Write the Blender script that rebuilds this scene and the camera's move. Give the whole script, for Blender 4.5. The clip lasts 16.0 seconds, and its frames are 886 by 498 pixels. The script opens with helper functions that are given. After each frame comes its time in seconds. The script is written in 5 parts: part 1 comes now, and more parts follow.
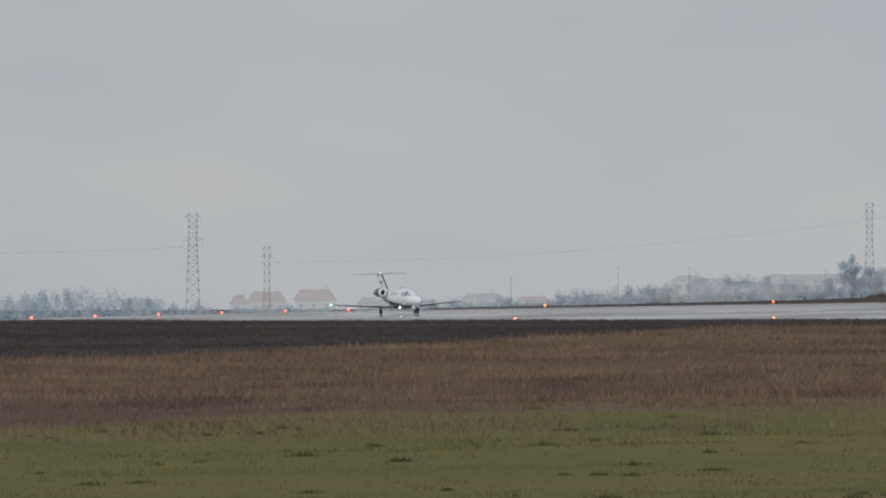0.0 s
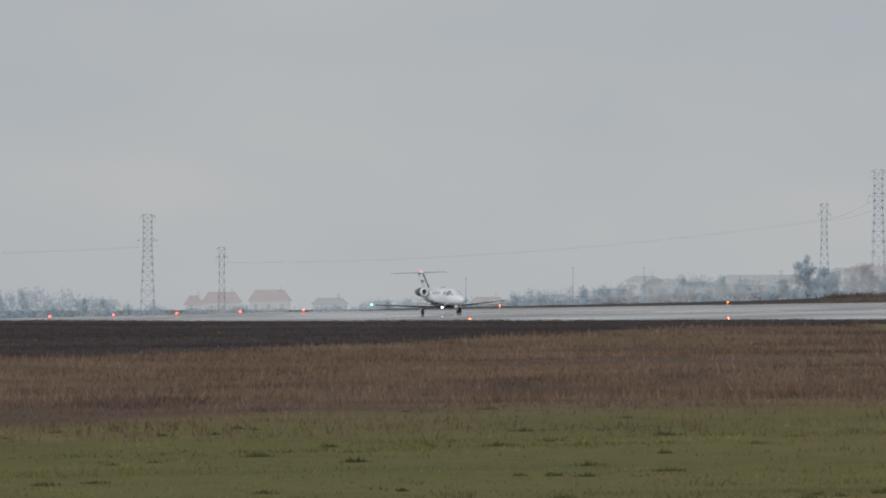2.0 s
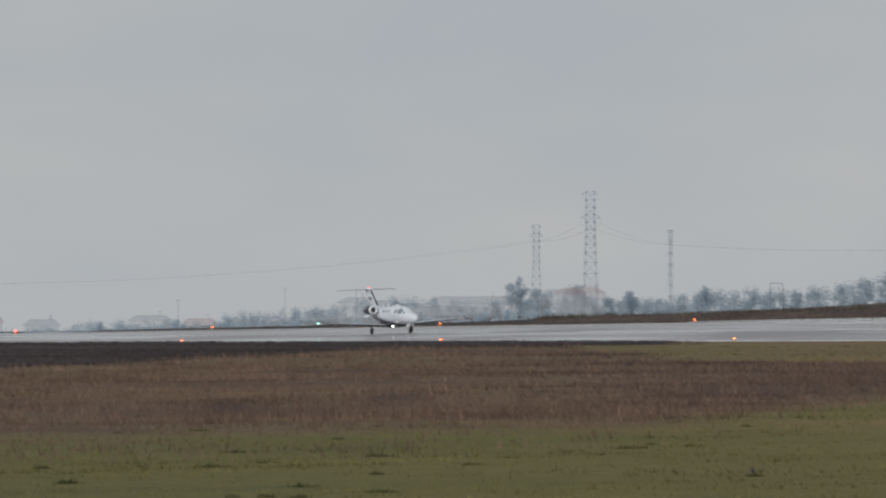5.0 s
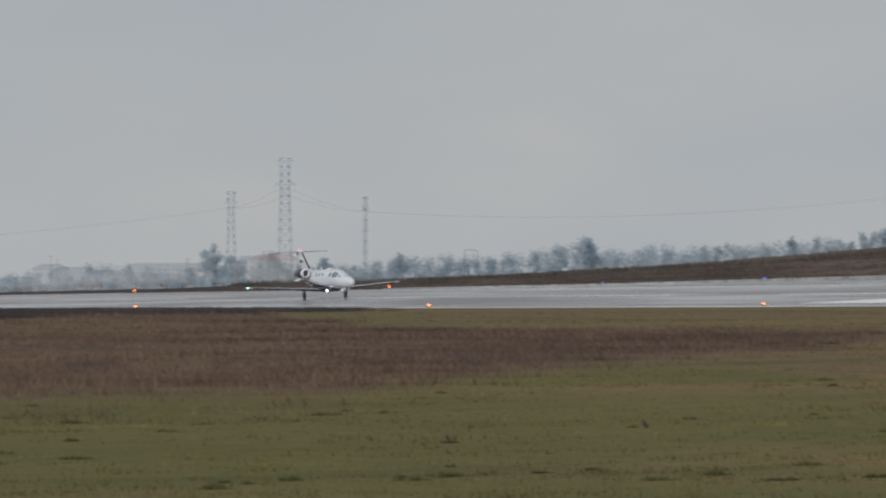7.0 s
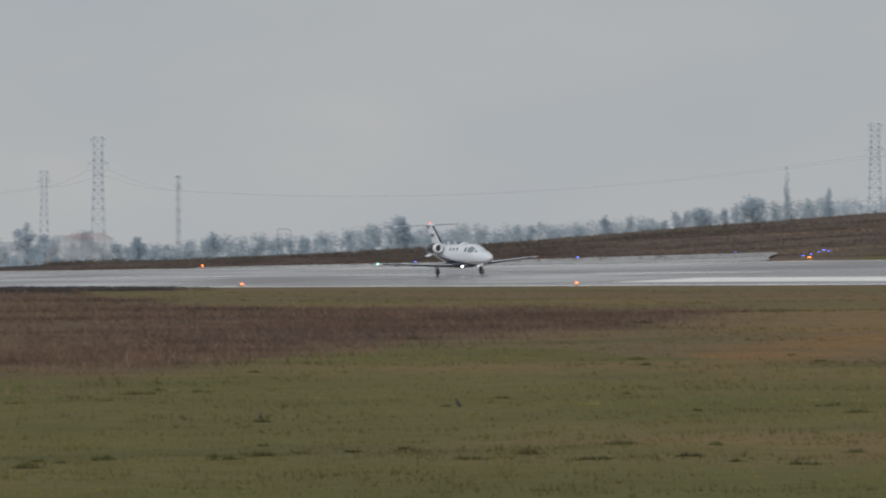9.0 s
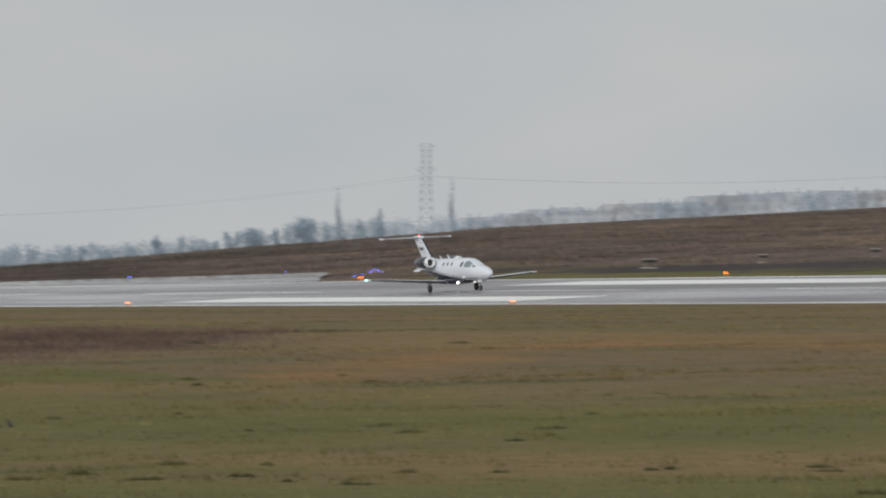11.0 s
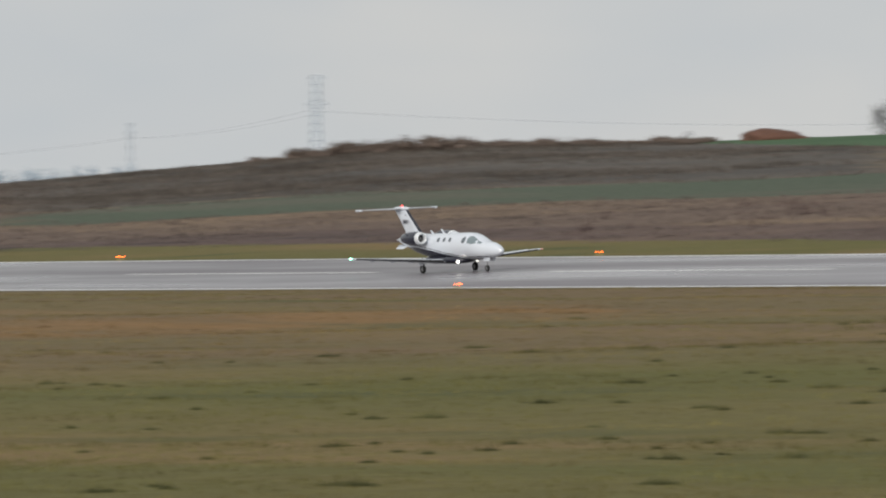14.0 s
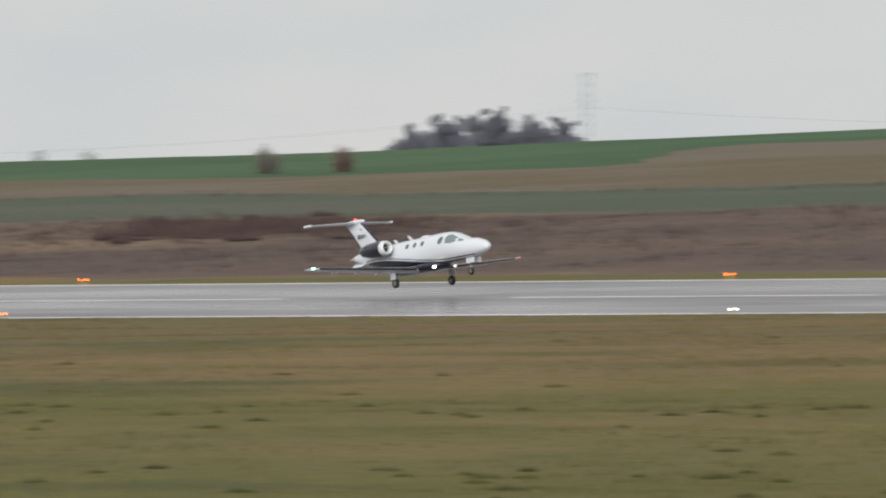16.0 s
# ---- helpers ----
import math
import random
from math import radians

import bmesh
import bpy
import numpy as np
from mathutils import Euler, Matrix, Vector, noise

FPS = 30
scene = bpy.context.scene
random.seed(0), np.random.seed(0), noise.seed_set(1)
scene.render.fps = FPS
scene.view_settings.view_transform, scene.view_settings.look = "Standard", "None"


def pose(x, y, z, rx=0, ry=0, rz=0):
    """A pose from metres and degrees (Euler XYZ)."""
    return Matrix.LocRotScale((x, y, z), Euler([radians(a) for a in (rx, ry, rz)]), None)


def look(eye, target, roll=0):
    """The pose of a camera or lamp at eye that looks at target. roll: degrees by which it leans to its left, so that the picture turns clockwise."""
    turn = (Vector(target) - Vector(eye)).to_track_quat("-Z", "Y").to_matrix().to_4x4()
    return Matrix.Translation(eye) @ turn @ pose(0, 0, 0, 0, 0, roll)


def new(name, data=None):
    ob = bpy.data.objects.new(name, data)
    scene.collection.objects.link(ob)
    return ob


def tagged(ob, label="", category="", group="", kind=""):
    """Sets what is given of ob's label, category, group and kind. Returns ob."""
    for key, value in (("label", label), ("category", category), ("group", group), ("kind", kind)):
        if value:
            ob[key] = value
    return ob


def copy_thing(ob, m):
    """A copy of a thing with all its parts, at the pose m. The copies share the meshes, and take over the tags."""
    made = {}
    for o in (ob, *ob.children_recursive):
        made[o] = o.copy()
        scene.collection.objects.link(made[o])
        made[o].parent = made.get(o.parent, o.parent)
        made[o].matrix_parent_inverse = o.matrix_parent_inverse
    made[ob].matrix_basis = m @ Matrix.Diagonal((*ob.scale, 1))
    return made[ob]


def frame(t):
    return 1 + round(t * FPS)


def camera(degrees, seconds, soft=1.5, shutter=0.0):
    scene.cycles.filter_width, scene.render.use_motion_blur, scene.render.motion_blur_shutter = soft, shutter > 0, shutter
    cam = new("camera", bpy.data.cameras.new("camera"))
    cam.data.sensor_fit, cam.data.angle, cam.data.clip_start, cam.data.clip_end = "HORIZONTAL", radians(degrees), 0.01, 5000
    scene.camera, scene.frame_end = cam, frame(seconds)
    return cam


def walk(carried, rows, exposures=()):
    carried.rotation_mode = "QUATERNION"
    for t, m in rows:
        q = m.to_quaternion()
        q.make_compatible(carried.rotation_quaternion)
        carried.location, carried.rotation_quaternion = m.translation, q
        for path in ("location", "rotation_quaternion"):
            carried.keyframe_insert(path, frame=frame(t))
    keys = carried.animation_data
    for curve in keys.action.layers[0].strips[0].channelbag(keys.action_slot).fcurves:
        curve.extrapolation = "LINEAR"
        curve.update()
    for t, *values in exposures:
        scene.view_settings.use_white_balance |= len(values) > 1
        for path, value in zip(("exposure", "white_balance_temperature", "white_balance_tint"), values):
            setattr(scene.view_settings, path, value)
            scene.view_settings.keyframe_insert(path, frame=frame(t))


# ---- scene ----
import functools

# The world: x along the runway (the jet rolls towards +x), y across it, z up; the camera stands at x = y = 0, 5 m over the field.
EYE = Vector((0.0, 0.0, 5.0))
NEAR_EDGE, FAR_EDGE, CENTRE = 321.8, 366.8, 344.4

cam = camera(4.425, 16.0, soft=2.0, shutter=0.6)
# seconds, azimuth from +y (negative to the left), elevation, in degrees
PATH = [
    (0, -70.6502, 0.0706),
    (0.5, -70.6022, 0.0000),
    (1, -70.5401, 0.0508),
    (1.5, -70.4865, 0.1073),
    (2, -70.4244, 0.0734),
    (2.5, -70.2635, 0.2484),
    (3, -70.0688, 0.2032),
    (3.5, -69.9192, 0.2060),
    (4, -69.5720, 0.1468),
    (4.2, -69.4422, 0.1722),
    (6.3, -68.1213, 0.0169),
    (6.5, -67.9407, 0.0085),
    (7, -67.4608, 0.0141),
    (7.5, -67.2125, -0.0169),
    (8, -67.1475, 0.0395),
    (8.2, -67.0375, 0.0254),
    (10.3, -65.3101, -0.0198),
    (10.5, -65.0194, 0.0254),
    (11, -64.2856, 0.0113),
    (11.5, -63.7098, 0.0028),
    (12, -62.9760, -0.0310),
    (12.5, -62.2986, 0.0367),
    (13, -61.1357, 0.0099),
    (13.5, -60.2523, -0.0339),
    (14, -59.1769, -0.0466),
    (14.5, -58.0903, 0.0254),
    (15, -56.6311, 0.0423),
    (15.5, -55.2594, 0.0903),
    (16, -53.8284, 0.1214),
]
walk(cam, [(t, pose(*EYE, 90 + el, 0, -az)) for t, az, el in PATH],
     exposures=[(0, 0.1, 6500, 10), (4.0, 0.08, 6500, 10), (7.0, 0.0, 6500, 10), (8.2, 0.02, 6500, 10), (10.4, 0.0, 6540, 10), (11.0, 0.2, 6570, 10), (11.6, 0.3, 6590, 10), (12.5, 0.25, 6630, 10), (13.4, 0.17, 6680, 10), (14.0, 0.42, 6700, 10), (15.0, 0.66, 6750, 10), (15.5, 0.63, 6750, 10), (16.0, 0.56, 6750, 10)])

# ---- sky and sun: a closed winter overcast ----
world = bpy.data.worlds.new("overcast")
scene.world = world
world.use_nodes = True
wn, wl = world.node_tree.nodes, world.node_tree.links
wn.clear()
w_out, w_bg = wn.new("ShaderNodeOutputWorld"), wn.new("ShaderNodeBackground")
sky = wn.new("ShaderNodeTexSky")
sky.sky_type, sky.sun_disc = "NISHITA", False
sky.sun_elevation, sky.sun_rotation = radians(22), radians(148)
sky.air_density, sky.dust_density = 1.5, 4.0
sky_dim = wn.new("ShaderNodeMix")
sky_dim.data_type, sky_dim.blend_type = "RGBA", "MULTIPLY"
sky_dim.inputs[0].default_value = 1.0
sky_dim.inputs[7].default_value = (0.06, 0.06, 0.06, 1)
wl.new(sky.outputs[0], sky_dim.inputs[6])
co, stretch = wn.new("ShaderNodeTexCoord"), wn.new("ShaderNodeMapping")
stretch.inputs["Scale"].default_value = (1, 1, 2.6)
wl.new(co.outputs["Generated"], stretch.inputs[0])
clouds = wn.new("ShaderNodeTexNoise")
clouds.inputs["Scale"].default_value, clouds.inputs["Detail"].default_value, clouds.inputs["Roughness"].default_value = 26, 3.0, 0.45
wl.new(stretch.outputs[0], clouds.inputs["Vector"])
tone = wn.new("ShaderNodeValToRGB")
tone.color_ramp.elements[0].position, tone.color_ramp.elements[0].color = 0.3, (0.410, 0.442, 0.472, 1)
tone.color_ramp.elements[1].position, tone.color_ramp.elements[1].color = 0.7, (0.474, 0.484, 0.487, 1)
wl.new(clouds.outputs[0], tone.inputs[0])
cover = wn.new("ShaderNodeMix")
cover.data_type = "RGBA"
cover.inputs[0].default_value = 0.93
wl.new(sky_dim.outputs[2], cover.inputs[6])
wl.new(tone.outputs[0], cover.inputs[7])
wl.new(cover.outputs[2], w_bg.inputs["Color"])
w_bg.inputs["Strength"].default_value = 1.0
wl.new(w_bg.outputs[0], w_out.inputs[0])

sun = new("sun", bpy.data.lights.new("sun", "SUN"))
sun.data.energy, sun.data.angle, sun.data.color = 1.4, radians(40), (1, 0.97, 0.93)
sun.matrix_world = look((0, 0, 60), (-38, 60, 32))


# ---- materials ----
def material(name, colour, rough=0.6, metal=0.0, grain=0.0, scale=3.0, coarse=0.0, coarse_scale=0.3, bump=0.0,
             emit=None, power=0.0, coat=0.0, stretch=(1, 1, 1)):
    """A principled surface whose colour varies at a fine and a coarse scale (in metres of object space)."""
    m = bpy.data.materials.new(name)
    m.use_nodes = True
    n, l = m.node_tree.nodes, m.node_tree.links
    b = n["Principled BSDF"]
    b.inputs["Base Color"].default_value = (*colour, 1)
    b.inputs["Roughness"].default_value, b.inputs["Metallic"].default_value = rough, metal
    b.inputs["Coat Weight"].default_value = coat
    if emit:
        b.inputs["Emission Color"].default_value, b.inputs["Emission Strength"].default_value = (*emit, 1), power
    if grain or coarse or bump:
        tc, mp = n.new("ShaderNodeTexCoord"), n.new("ShaderNodeMapping")
        mp.inputs["Scale"].default_value = stretch
        l.new(tc.outputs["Object"], mp.inputs[0])
        last = None
        for amount, size, detail in ((grain, scale, 5), (coarse, coarse_scale, 2)):
            if not amount:
                continue
            t = n.new("ShaderNodeTexNoise")
            t.inputs["Scale"].default_value, t.inputs["Detail"].default_value = size, detail
            l.new(mp.outputs[0], t.inputs["Vector"])
            r = n.new("ShaderNodeMapRange")
            r.inputs[1].default_value, r.inputs[2].default_value = 0.25, 0.75
            r.inputs[3].default_value, r.inputs[4].default_value = 1 - amount, 1 + amount
            l.new(t.outputs[0], r.inputs[0])
            mul = n.new("ShaderNodeMix")
            mul.data_type, mul.blend_type = "RGBA", "MULTIPLY"
            mul.inputs[0].default_value = 1
            if last is None:
                mul.inputs[6].default_value = (*colour, 1)
            else:
                l.new(last, mul.inputs[6])
            l.new(r.outputs[0], mul.inputs[7])
            last = mul.outputs[2]
        if last is not None:
            l.new(last, b.inputs["Base Color"])
        if bump:
            t = n.new("ShaderNodeTexNoise")
            t.inputs["Scale"].default_value, t.inputs["Detail"].default_value = scale * 2, 4
            l.new(mp.outputs[0], t.inputs["Vector"])
            bp = n.new("ShaderNodeBump")
            bp.inputs["Strength"].default_value, bp.inputs["Distance"].default_value = bump, 0.05
            l.new(t.outputs[0], bp.inputs["Height"])
            l.new(bp.outputs[0], b.inputs["Normal"])
    return m


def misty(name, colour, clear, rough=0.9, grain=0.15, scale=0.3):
    """A far surface with kilometres of mist put into a pale colour and transparency."""
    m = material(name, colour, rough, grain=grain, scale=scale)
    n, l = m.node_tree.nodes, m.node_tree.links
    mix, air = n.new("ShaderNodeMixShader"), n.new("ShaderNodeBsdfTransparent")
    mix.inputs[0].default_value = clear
    # half translucent, which flattens the shading of far shapes as haze does
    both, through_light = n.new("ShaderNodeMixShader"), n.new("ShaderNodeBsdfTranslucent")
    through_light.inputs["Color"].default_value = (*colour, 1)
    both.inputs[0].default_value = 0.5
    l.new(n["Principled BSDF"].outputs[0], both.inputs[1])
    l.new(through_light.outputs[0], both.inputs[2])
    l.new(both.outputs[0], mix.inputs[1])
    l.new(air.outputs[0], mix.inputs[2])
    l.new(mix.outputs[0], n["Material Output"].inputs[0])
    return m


def ground_material():
    """Winter airfield cover: mown grass, tall brown heath, dark heath, sown green field, mixed by how the land lies."""
    m = bpy.data.materials.new("airfield_ground")
    m.use_nodes = True
    n, l = m.node_tree.nodes, m.node_tree.links
    b = n["Principled BSDF"]
    b.inputs["Roughness"].default_value = 0.95
    b.inputs["Specular IOR Level"].default_value = 0.1
    tc = n.new("ShaderNodeTexCoord")

    def noise_tex(scale, detail, stretch=(1, 1, 1)):
        mp, t = n.new("ShaderNodeMapping"), n.new("ShaderNodeTexNoise")
        mp.inputs["Scale"].default_value = stretch
        l.new(tc.outputs["Object"], mp.inputs[0])
        t.inputs["Scale"].default_value, t.inputs["Detail"].default_value = scale, detail
        l.new(mp.outputs[0], t.inputs["Vector"])
        return t.outputs[0]

    def mixed(fac, a, c):
        x = n.new("ShaderNodeMix")
        x.data_type = "RGBA"
        for socket, value in ((x.inputs[0], fac), (x.inputs[6], a), (x.inputs[7], c)):
            if isinstance(value, tuple):
                socket.default_value = (*value, 1)
            else:
                l.new(value, socket)
        return x.outputs[2]

    def spread(value, lo, hi):
        r = n.new("ShaderNodeMapRange")
        r.interpolation_type = "SMOOTHSTEP"
        r.inputs[1].default_value, r.inputs[2].default_value = lo, hi
        l.new(value, r.inputs[0])
        return r.outputs[0]

    def cover_of(name):
        a = n.new("ShaderNodeAttribute")
        a.attribute_name = name
        add = n.new("ShaderNodeMath")
        add.operation = "ADD"
        jag = n.new("ShaderNodeMath")
        jag.operation = "MULTIPLY_ADD"
        l.new(noise_tex(0.09, 5, (1, 1.6, 1)), jag.inputs[0])
        jag.inputs[1].default_value, jag.inputs[2].default_value = 0.9, -0.45
        l.new(a.outputs["Fac"], add.inputs[0])
        l.new(jag.outputs[0], add.inputs[1])
        return spread(add.outputs[0], 0.3, 0.7)

    patches = spread(noise_tex(0.035, 4), 0.38, 0.62)
    fine = spread(noise_tex(1.3, 6), 0.3, 0.7)
    mown = mixed(patches, (0.124, 0.118, 0.043), (0.150, 0.128, 0.053))
    mown = mixed(fine, mown, mixed(patches, (0.146, 0.142, 0.051), (0.176, 0.153, 0.063)))
    dry = mixed(fine, mixed(patches, (0.168, 0.116, 0.066), (0.145, 0.12, 0.06)), mixed(patches, (0.205, 0.153, 0.09), (0.185, 0.152, 0.076)))
    mown = mixed(cover_of("dry"), mown, dry)
    mown = mixed(spread(noise_tex(0.024, 5, (1, 1.5, 1)), 0.48, 0.74), mown, mixed(fine, (0.21, 0.142, 0.07), (0.265, 0.18, 0.09)))
    mown = mixed(spread(noise_tex(0.06, 5, (1.4, 1, 1)), 0.54, 0.74), mown, mixed(fine, (0.085, 0.092, 0.04), (0.118, 0.12, 0.05)))
    mown = mixed(cover_of("rust"), mown, mixed(fine, (0.225, 0.128, 0.058), (0.29, 0.178, 0.082)))
    clumpy = spread(noise_tex(0.05, 5, (0.6, 1.4, 1)), 0.50, 0.60)
    heath = mixed(fine, (0.128, 0.085, 0.058), (0.185, 0.128, 0.086))
    heath = mixed(patches, heath, mixed(fine, (0.132, 0.096, 0.06), (0.185, 0.138, 0.086)))
    heath = mixed(clumpy, heath, mixed(fine, (0.10, 0.068, 0.055), (0.128, 0.09, 0.07)))
    dark = mixed(fine, (0.05, 0.042, 0.043), (0.082, 0.068, 0.068))
    green = mixed(patches, (0.072, 0.125, 0.068), (0.088, 0.145, 0.08))
    scrub = mixed(fine, (0.105, 0.094, 0.084), (0.155, 0.138, 0.12))
    scrub = mixed(spread(noise_tex(0.03, 5, (0.7, 1.2, 1)), 0.40, 0.62), scrub, mixed(fine, (0.072, 0.066, 0.062), (0.115, 0.105, 0.096)))
    scrub = mixed(cover_of("pale"), scrub, mixed(patches, mixed(fine, (0.165, 0.135, 0.105), (0.205, 0.172, 0.135)), mixed(fine, (0.14, 0.112, 0.075), (0.175, 0.142, 0.09))))
    meadow = mixed(fine, (0.08, 0.1, 0.072), (0.115, 0.135, 0.098))
    meadow = mixed(spread(noise_tex(0.025, 4, (0.6, 1.2, 1)), 0.42, 0.64), meadow, mixed(fine, (0.105, 0.108, 0.082), (0.145, 0.145, 0.112)))
    straw = spread(noise_tex(0.018, 5, (1, 1.3, 1)), 0.44, 0.62)
    heath = mixed(cover_of("tan"), heath, mixed(straw, mixed(fine, (0.155, 0.112, 0.09), (0.205, 0.152, 0.12)), mixed(fine, (0.205, 0.145, 0.098), (0.27, 0.195, 0.132))))
    heath = mixed(cover_of("purple"), heath, mixed(straw, mixed(fine, (0.115, 0.082, 0.074), (0.155, 0.114, 0.102)), mixed(fine, (0.15, 0.104, 0.084), (0.195, 0.14, 0.112))))
    colour = mixed(cover_of("heath"), mown, heath)
    colour = mixed(cover_of("dark"), colour, dark)
    colour = mixed(cover_of("scrub"), colour, scrub)
    colour = mixed(cover_of("meadow"), colour, meadow)
    colour = mixed(cover_of("field"), colour, green)
    l.new(colour, b.inputs["Base Color"])
    bp = n.new("ShaderNodeBump")
    bp.inputs["Strength"].default_value, bp.inputs["Distance"].default_value = 0.8, 0.15
    l.new(noise_tex(2.2, 6), bp.inputs["Height"])
    l.new(bp.outputs[0], b.inputs["Normal"])
    return m


def wet_asphalt(name, colour, seed):
    """Worn runway asphalt with films of rain: dry tone and gloss vary in long streaks along the runway."""
    m = material(name, colour, 0.4)
    n, l = m.node_tree.nodes, m.node_tree.links
    b = n["Principled BSDF"]
    tc = n.new("ShaderNodeTexCoord")
    outs = []
    for scale, detail, stretch in ((0.06, 5, (0.35, 1.3, 1)), (0.9, 6, (1, 1, 1)), (0.02, 3, (0.6, 1, 1))):
        mp, t = n.new("ShaderNodeMapping"), n.new("ShaderNodeTexNoise")
        mp.inputs["Scale"].default_value, mp.inputs["Location"].default_value = stretch, (seed, seed, 0)
        l.new(tc.outputs["Object"], mp.inputs[0])
        t.inputs["Scale"].default_value, t.inputs["Detail"].default_value = scale, detail
        l.new(mp.outputs[0], t.inputs["Vector"])
        outs.append(t.outputs[0])
    film = n.new("ShaderNodeMapRange")
    film.inputs[1].default_value, film.inputs[2].default_value = 0.35, 0.65
    film.inputs[3].default_value, film.inputs[4].default_value = 0.08, 0.36
    l.new(outs[0], film.inputs[0])
    # the strip is wetter at its low end
    xyz, drier, total = n.new("ShaderNodeSeparateXYZ"), n.new("ShaderNodeMapRange"), n.new("ShaderNodeMath")
    l.new(tc.outputs["Object"], xyz.inputs[0])
    for k, v in enumerate((-850, -550, 0.0, 0.14)):
        drier.inputs[k + 1].default_value = v
    l.new(xyz.outputs[0], drier.inputs[0])
    l.new(film.outputs[0], total.inputs[0])
    l.new(drier.outputs[0], total.inputs[1])
    l.new(total.outputs[0], b.inputs["Roughness"])
    ramp = n.new("ShaderNodeValToRGB")
    ramp.color_ramp.elements[0].position, ramp.color_ramp.elements[0].color = 0.3, (*[v * 0.75 for v in colour], 1)
    ramp.color_ramp.elements[1].position, ramp.color_ramp.elements[1].color = 0.7, (*[v * 1.3 for v in colour], 1)
    blend = n.new("ShaderNodeMix")
    l.new(outs[1], blend.inputs[2])
    l.new(outs[2], blend.inputs[3])
    blend.inputs[0].default_value = 0.6
    l.new(blend.outputs[0], ramp.inputs[0])
    l.new(ramp.outputs[0], b.inputs["Base Color"])
    bp = n.new("ShaderNodeBump")
    bp.inputs["Strength"].default_value, bp.inputs["Distance"].default_value = 0.25, 0.01
    l.new(outs[1], bp.inputs["Height"])
    l.new(bp.outputs[0], b.inputs["Normal"])
    return m


M_GROUND = ground_material()
M_RUNWAY = wet_asphalt("wet_runway_asphalt", (0.159, 0.142, 0.154), 3.0)
M_TAXI = wet_asphalt("wet_taxiway_asphalt", (0.16, 0.148, 0.146), 11.0)
M_MARK = material("worn_white_marking", (0.90, 0.90, 0.88), 0.6, grain=0.08, scale=1.5, coarse=0.08, coarse_scale=0.1)


# ---- meshes ----
def mesh_object(name, verts, faces, mat, parent=None, label="", smooth=False):
    me = bpy.data.meshes.new(name)
    me.from_pydata([tuple(map(float, v)) for v in verts], [], [tuple(map(int, q)) for q in faces])
    me.materials.append(mat)
    if smooth:
        me.polygons.foreach_set("use_smooth", [True] * len(me.polygons))
    me.update()
    ob = new(name, me)
    if parent is not None:
        ob.parent = parent
    return tagged(ob, label)


def part(name, bm, mat, parent, label="", smooth=False):
    """Links a bmesh as one mesh object under a thing or under a part."""
    bmesh.ops.recalc_face_normals(bm, faces=bm.faces)
    me = bpy.data.meshes.new(name)
    bm.to_mesh(me)
    bm.free()
    me.materials.append(mat)
    if smooth:
        me.polygons.foreach_set("use_smooth", [True] * len(me.polygons))
    ob = new(name, me)
    if parent is not None:
        ob.parent = parent
    return tagged(ob, label)


def empty(name, m, label, category, group="", kind=""):
    ob = new(name)
    ob.matrix_basis = m
    return tagged(ob, label, category, group, kind)


def add_box(bm, size, m=None, bevel=0.0):
    made = bmesh.ops.create_cube(bm, size=1, matrix=(m or Matrix()) @ Matrix.Diagonal((*size, 1)))
    if bevel:
        edges = list({e for v in made["verts"] for e in v.link_edges})
        bmesh.ops.bevel(bm, geom=edges, offset=bevel, segments=2, affect="EDGES", profile=0.6)


def add_beam(bm, a, b, r, sides=4, r2=None):
    a, b = Vector(a), Vector(b)
    turn = (b - a).to_track_quat("Z", "Y").to_matrix().to_4x4()
    bmesh.ops.create_cone(bm, cap_ends=True, segments=sides, radius1=r, radius2=r if r2 is None else r2, depth=(b - a).length,
                          matrix=Matrix.Translation((a + b) / 2) @ turn)


def loft(rings, closed=True, caps=True):
    """A bmesh skin through rings of equally many points."""
    bm = bmesh.new()
    rows = [[bm.verts.new(p) for p in ring] for ring in rings]
    k = len(rows[0])
    for r0, r1 in zip(rows, rows[1:]):
        for i in range(k if closed else k - 1):
            bm.faces.new((r0[i], r0[(i + 1) % k], r1[(i + 1) % k], r1[i]))
    if caps:
        bm.faces.new(rows[0][::-1])
        bm.faces.new(rows[-1])
    return bm


# ---- the land ----
# azimuth (degrees) and elevation (degrees) of the near rise's crest, seen from the camera's stand
CREST_AZ = [-75, -71.3, -70.6, -69.0, -67.7, -66.4, -65.2, -64.8, -64.0, -63.1, -62.1, -61.3, -60.7, -60.1, -59.6, -58.95, -57.96, -57.34, -55.9, -54.4, -53.05, -51.6, -48, -40]
CREST_EL = [-0.37, -0.262, -0.223, -0.186, -0.147, -0.079, 0.028, 0.056, 0.121, 0.167, 0.22, 0.29, 0.344, 0.395, 0.44, 0.471, 0.491, 0.514, 0.562, 0.604, 0.663, 0.723, 0.85, 0.9]
CREST_R = [1180, 1170, 1150, 1120, 1060, 1045, 1080, 1085, 1090, 1090, 1120, 1180, 1220, 1230, 1235, 1235, 1230, 1225, 1210, 1200, 1190, 1185, 1180, 1180]


# height of the far valley floor and the slopes behind it, relative to the eye
VALLEY_AZ = [-75, -70.9, -70.0, -69.2, -68.3, -67.2, -65.8, -64.4, -62.7, -61.0, -40]
VALLEY_Z = [-12, -11.5, -9.6, -7.4, -6.8, -6.0, -2.6, 3.2, 6.6, 8.0, 8.5]


